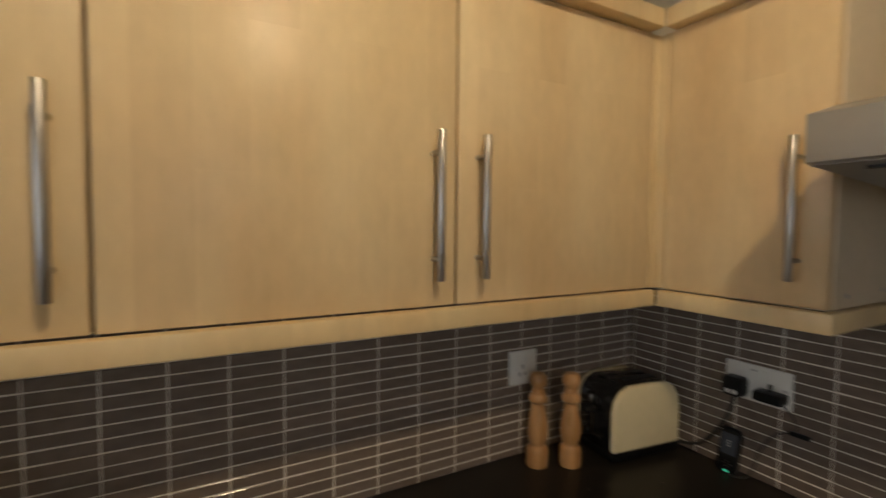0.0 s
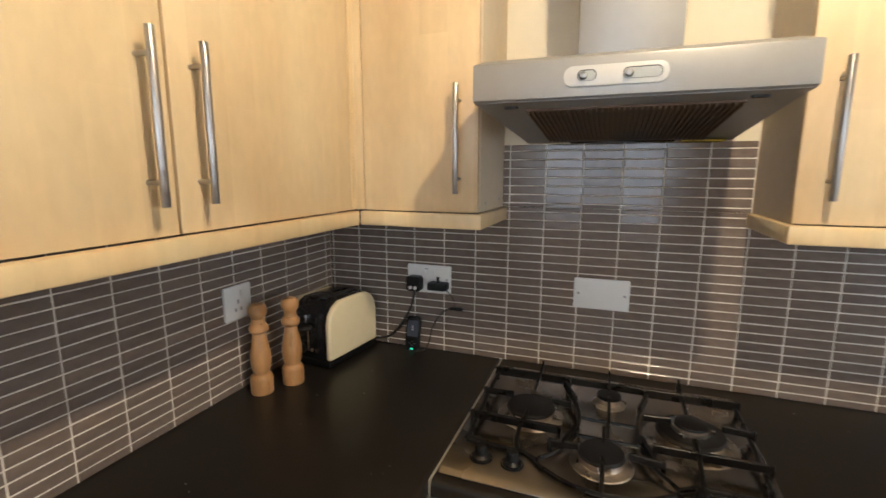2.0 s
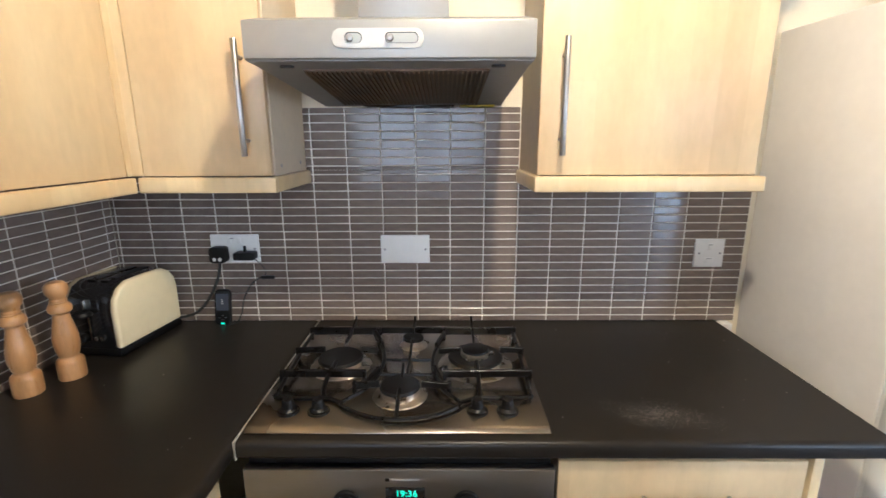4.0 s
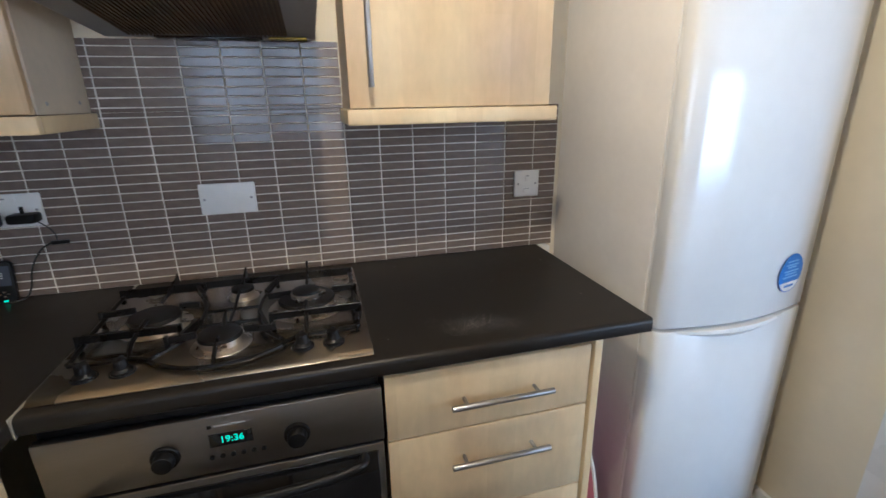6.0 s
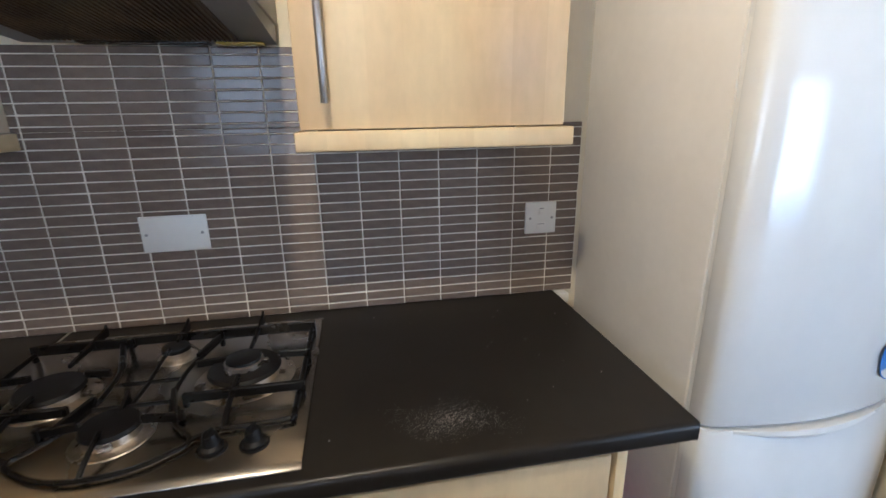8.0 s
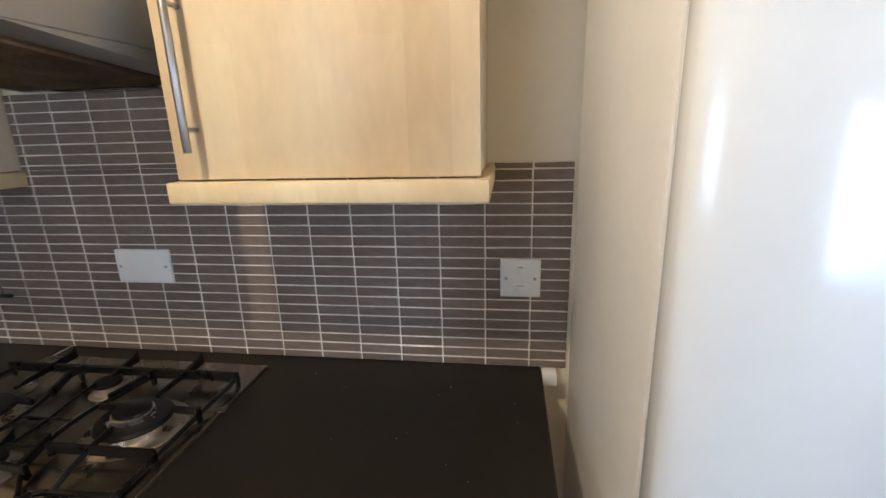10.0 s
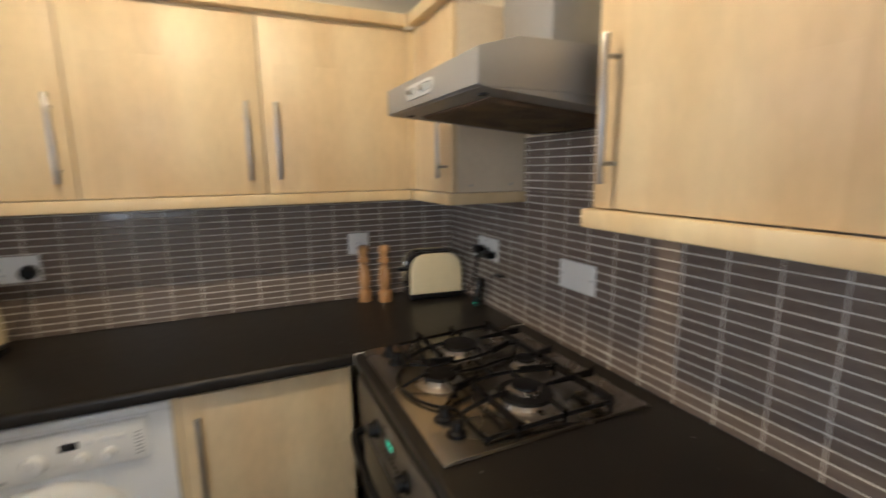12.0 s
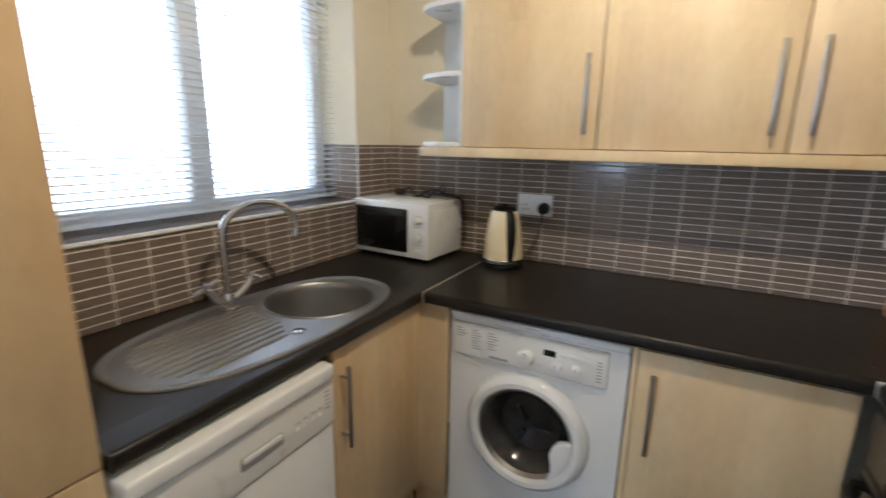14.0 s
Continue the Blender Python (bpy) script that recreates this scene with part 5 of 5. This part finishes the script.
part("lead", tube([(1.168, 0.540, 1.120), (1.182, 0.528, 1.100), (1.190, 0.520, 1.078), (1.190, 0.520, 1.064)], 0.0016, 6), M_RUBBER, pl)
part("connector", box(1.184, 1.194, 0.492, 0.534, 1.052, 1.062, 0.003), M_BLACK, pl)
part("lead", tube([(1.189, 0.533, 1.057), (1.186, 0.555, 1.045), (1.184, 0.575, 1.020), (1.182, 0.592, 0.985), (1.178, 0.600, 0.945), (1.165, 0.612, 0.920), (1.150, 0.640, 0.915)], 0.0022, 6), M_RUBBER, pl)
pl = thing("kettle_lead", (-0.33, 0.94, 1.13), "black kettle plug with a short lead", "power cord")
part("plug_body", cyl((-0.324, YN - 0.009, 1.140), (-0.324, YN - 0.040, 1.138), 0.024, 0.021, 26, 0.003), M_BLACK, pl)
part("lead", tube([(-0.324, 0.935, 1.120), (-0.324, 0.930, 1.085), (-0.332, 0.925, 1.040), (-0.350, 0.918, 0.990), (-0.372, 0.905, 0.950), (-0.395, 0.893, 0.922), (-0.408, 0.885, 0.916)], 0.0034, 8), M_RUBBER, pl)

phone = thing("mobile_phone", (1.150, 0.655, CZ1), "small black mobile phone charging against the tiles", "phone", rz=0)
lean = Matrix.Translation((1.162, 0.655, CZ1 + 0.001)) @ Matrix.Rotation(radians(9), 4, "Y")


def on_phone(name, bm, material, parent, label=""):
    bm.transform(lean)
    return part(name, bm, material, parent, label)


ph = on_phone("case", prism(rounded(0, 0.056, 0.024, 0.055, 0.014), "x", 0.0, 0.015, 0.003), M_BLACK, phone)
on_phone("screen", prism(rounded(0, 0.072, 0.019, 0.026, 0.002), "x", -0.0006, 0.001), mat("phone_screen", (0.05, 0.06, 0.08), 0.1), ph, "dim grey phone screen")
for k in range(3):
    on_phone("icon", box(-0.0012, 0.0, -0.003, 0.003, 0.066 + 0.006 * k, 0.0685 + 0.006 * k), M_GREYMARK, ph)
for u, v in ((0, 0.030), (0.009, 0.024), (-0.009, 0.024), (0, 0.018)):
    on_phone("key", box(-0.0014, 0.0, u - 0.003, u + 0.003, v - 0.0014, v + 0.0014), M_CHROME, ph)
on_phone("charging_light", box(-0.0016, 0.0, -0.0045, 0.0045, 0.004, 0.008), M_GREEN, ph, "lit green charging light")

# ---- loose bits ----
tray = thing("serving_tray", (0.935, -0.80, 0.0), "pink oval tray with a pale rim, standing upright", "tray")
bm = lathe([(0, 0.0), (0.255, 0.0), (0.285, 0.012), (0.305, 0.026), (0.310, 0.026), (0.290, 0.008), (0.258, -0.006), (0, -0.006)], seg=56)
bm.transform(Matrix.Translation((0.935, -0.770, 0.312)) @ Matrix.Rotation(radians(90), 4, "X"))
part("dish", bm, M_PINK, tray)
bm = lathe([(0.300, 0.026), (0.305, 0.030), (0.312, 0.029), (0.312, 0.024), (0.306, 0.022)], seg=56)
bm.transform(Matrix.Translation((0.935, -0.770, 0.312)) @ Matrix.Rotation(radians(90), 4, "X"))
part("rim", bm, M_PLASTIC_W, tray, "pale tray rim")
rng = random.Random(5)
bm = bmesh.new()
for k in range(1700):
    spread = rng.random() ** 0.7
    a = rng.uniform(0, 2 * math.pi)
    x, y = 0.695 + 0.050 * spread * math.cos(a) + rng.gauss(0, 0.007), -0.470 + 0.105 * spread * math.sin(a) + rng.gauss(0, 0.014)
    x += 0.25 * (y + 0.470) * math.sin(30 * y)
    r = rng.uniform(0.0003, 0.0010) * (1.25 - 0.6 * spread)
    c = bm.verts.new((x, y, CZ1 + 0.0004 + r * 0.3))
    ring = [bm.verts.new((x + r * math.cos(q) * rng.uniform(0.6, 1.3), y + r * math.sin(q) * rng.uniform(0.6, 1.3), CZ1 + 0.0002)) for q in (0, 1.2, 2.5, 3.8, 5.0)]
    for i in range(5):
        bm.faces.new((c, ring[i], ring[(i + 1) % 5]))
ob = new("flour_dust", link_mesh("flour_dust", bm, M_DUST))
tagged(ob, "pale dusty smear of crumbs on the worktop", "crumbs", kind="stuff")
bm = bmesh.new()
for k in range(46):
    if k % 2:
        x, y = rng.uniform(0.66, 1.15), rng.uniform(-0.84, -0.26)
    else:
        x, y = rng.uniform(0.1, 1.15), rng.uniform(0.42, 0.80)
    r = rng.uniform(0.0006, 0.0017)
    bmesh.ops.create_icosphere(bm, subdivisions=1, radius=r, matrix=Matrix.Translation((x, y, CZ1 + r * 0.6)))
ob = new("crumbs", link_mesh("crumbs", bm, M_DUST))
tagged(ob, "scattered pale crumbs on the black worktop", "crumbs", kind="stuff")

rose = thing("ceiling_light", (LAMP_AT[0], LAMP_AT[1], TOP), "small white ceiling spotlight holder", "ceiling light")
part("rose", lathe([(0, TOP), (0.05, TOP), (0.049, TOP - 0.006), (0.044, TOP - 0.010), (0, TOP - 0.010)], (LAMP_AT[0], LAMP_AT[1], 0), 28), M_PLASTIC_W, rose)

# ---- wall tiles ----
PU, PV, GAP = 0.1003, 0.0243, 0.0027
TILE_MESH = {}


def tile_mesh(w, h):
    key = (round(w, 4), round(h, 4))
    if key not in TILE_MESH:
        d, c = 0.0055, min(0.0016, w * 0.3, h * 0.3)
        bm = bmesh.new()
        lv = [[bm.verts.new((sx * (w / 2 - i), sy * (h / 2 - i), zz)) for sx, sy in ((-1, -1), (1, -1), (1, 1), (-1, 1))] for i, zz in ((0, -d), (0, -c * 0.8), (c, 0.0))]
        for a, b in zip(lv, lv[1:]):
            for k in range(4):
                bm.faces.new((a[k], a[(k + 1) % 4], b[(k + 1) % 4], b[k]))
        bm.faces.new(lv[-1])
        me = link_mesh("tile", bm, M_TILE, smooth=5)
        TILE_MESH[key] = me
    return TILE_MESH[key]


def tiled(wall, matrix, fields, u_phase, v_phase, picked, grout_name="grout"):
    """Lays tiles over rectangles (u0, u1, v0, v1) of a plane whose own axes matrix gives; those for which picked(u, v) holds are parts, the rest one mesh."""
    rnd = random.Random(3)
    rest = bmesh.new()
    count = 0
    cells = []
    for u0, u1, v0, v1 in fields:
        g = box(u0, u1, v0, v1, -0.0058, -0.0013)
        g.transform(matrix)
        part(grout_name, g, M_GROUT, wall, "pale cement grout")
        i0, i1 = math.floor((u0 - u_phase) / PU), math.ceil((u1 - u_phase) / PU)
        j0, j1 = math.floor((v0 - v_phase) / PV), math.ceil((v1 - v_phase) / PV)
        for i in range(i0, i1):
            for j in range(j0, j1):
                a0, a1 = max(u0, u_phase + i * PU + GAP / 2), min(u1, u_phase + (i + 1) * PU - GAP / 2)
                b0, b1 = max(v0, v_phase + j * PV + GAP / 2), min(v1, v_phase + (j + 1) * PV - GAP / 2)
                if a1 - a0 > 0.004 and b1 - b0 > 0.003:
                    cells.append((a0, a1, b0, b1))
    for a0, a1, b0, b1 in cells:
        me = tile_mesh(a1 - a0, b1 - b0)
        m = matrix @ pose((a0 + a1) / 2, (b0 + b1) / 2, rnd.uniform(-0.0003, 0.0003), rnd.gauss(0, 0.75), rnd.gauss(0, 0.35), 0)
        if picked((a0 + a1) / 2, (b0 + b1) / 2) and count < 300:
            ob = new("tile", me)
            ob.parent = wall
            ob.matrix_basis = m
            count += 1
        else:
            tmp = me.copy()
            tmp.transform(m)
            rest.from_mesh(tmp)
            bpy.data.meshes.remove(tmp)
    if rest.verts:
        me = bpy.data.meshes.new("tiles")
        rest.to_mesh(me)
        me.materials.append(M_TILE)
        ob = new("tiles", me)
        ob.parent = wall
        tagged(ob, "further slate-grey strip tiles", kind="stuff")
    rest.free()


EAST = Matrix(((0, 0, -1, XE), (-1, 0, 0, 0), (0, 1, 0, 0), (0, 0, 0, 1)))
NORTH = Matrix(((1, 0, 0, 0), (0, 0, -1, YN), (0, 1, 0, 0), (0, 0, 0, 1)))
WEST = Matrix(((0, 0, 1, XW), (1, 0, 0, 0), (0, 1, 0, 0), (0, 0, 0, 1)))
REVEAL = Matrix(((1, 0, 0, 0), (0, 0, -1, WY1 - 0.0062), (0, 1, 0, 0), (0, 0, 0, 1)))
V0 = 0.929 - PV
tiled(wall_east, EAST, [(-YN, 0.929, CZ1 + 0.001, 1.379), (-0.376, 0.245, 1.3795, 1.553)], -0.357, V0, lambda u, v: -0.46 < u < 0.70 and v > 0.94 or u > 0.25)
tiled(wall_north, NORTH, [(XW, XE, CZ1 + 0.001, 1.379)], 0.068, V0, lambda u, v: u > -0.15 and v < 1.36 or u < -0.8 and v > 1.2)
tiled(wall_west, WEST, [(-0.567, YN, CZ1 + 0.001, SILL - 0.004), (WY1 + 0.001, YN, SILL - 0.0035, 1.379), (-0.567, WY0 - 0.001, SILL - 0.0035, 1.379)], 0.02, V0, lambda u, v: True)
tiled(wall_west, REVEAL, [(-1.280, XW - 0.001, SILL + 0.0125, 1.379)], -1.09, V0, lambda u, v: False, "reveal_grout")
strip = new("tile_trim", link_mesh("tile_trim", box(XW - 0.001, XW + 0.0015, WY1 - 0.0085, WY1 - 0.0005, SILL + 0.014, 1.381, 0.0006), M_UPVC))
strip.parent = wall_west
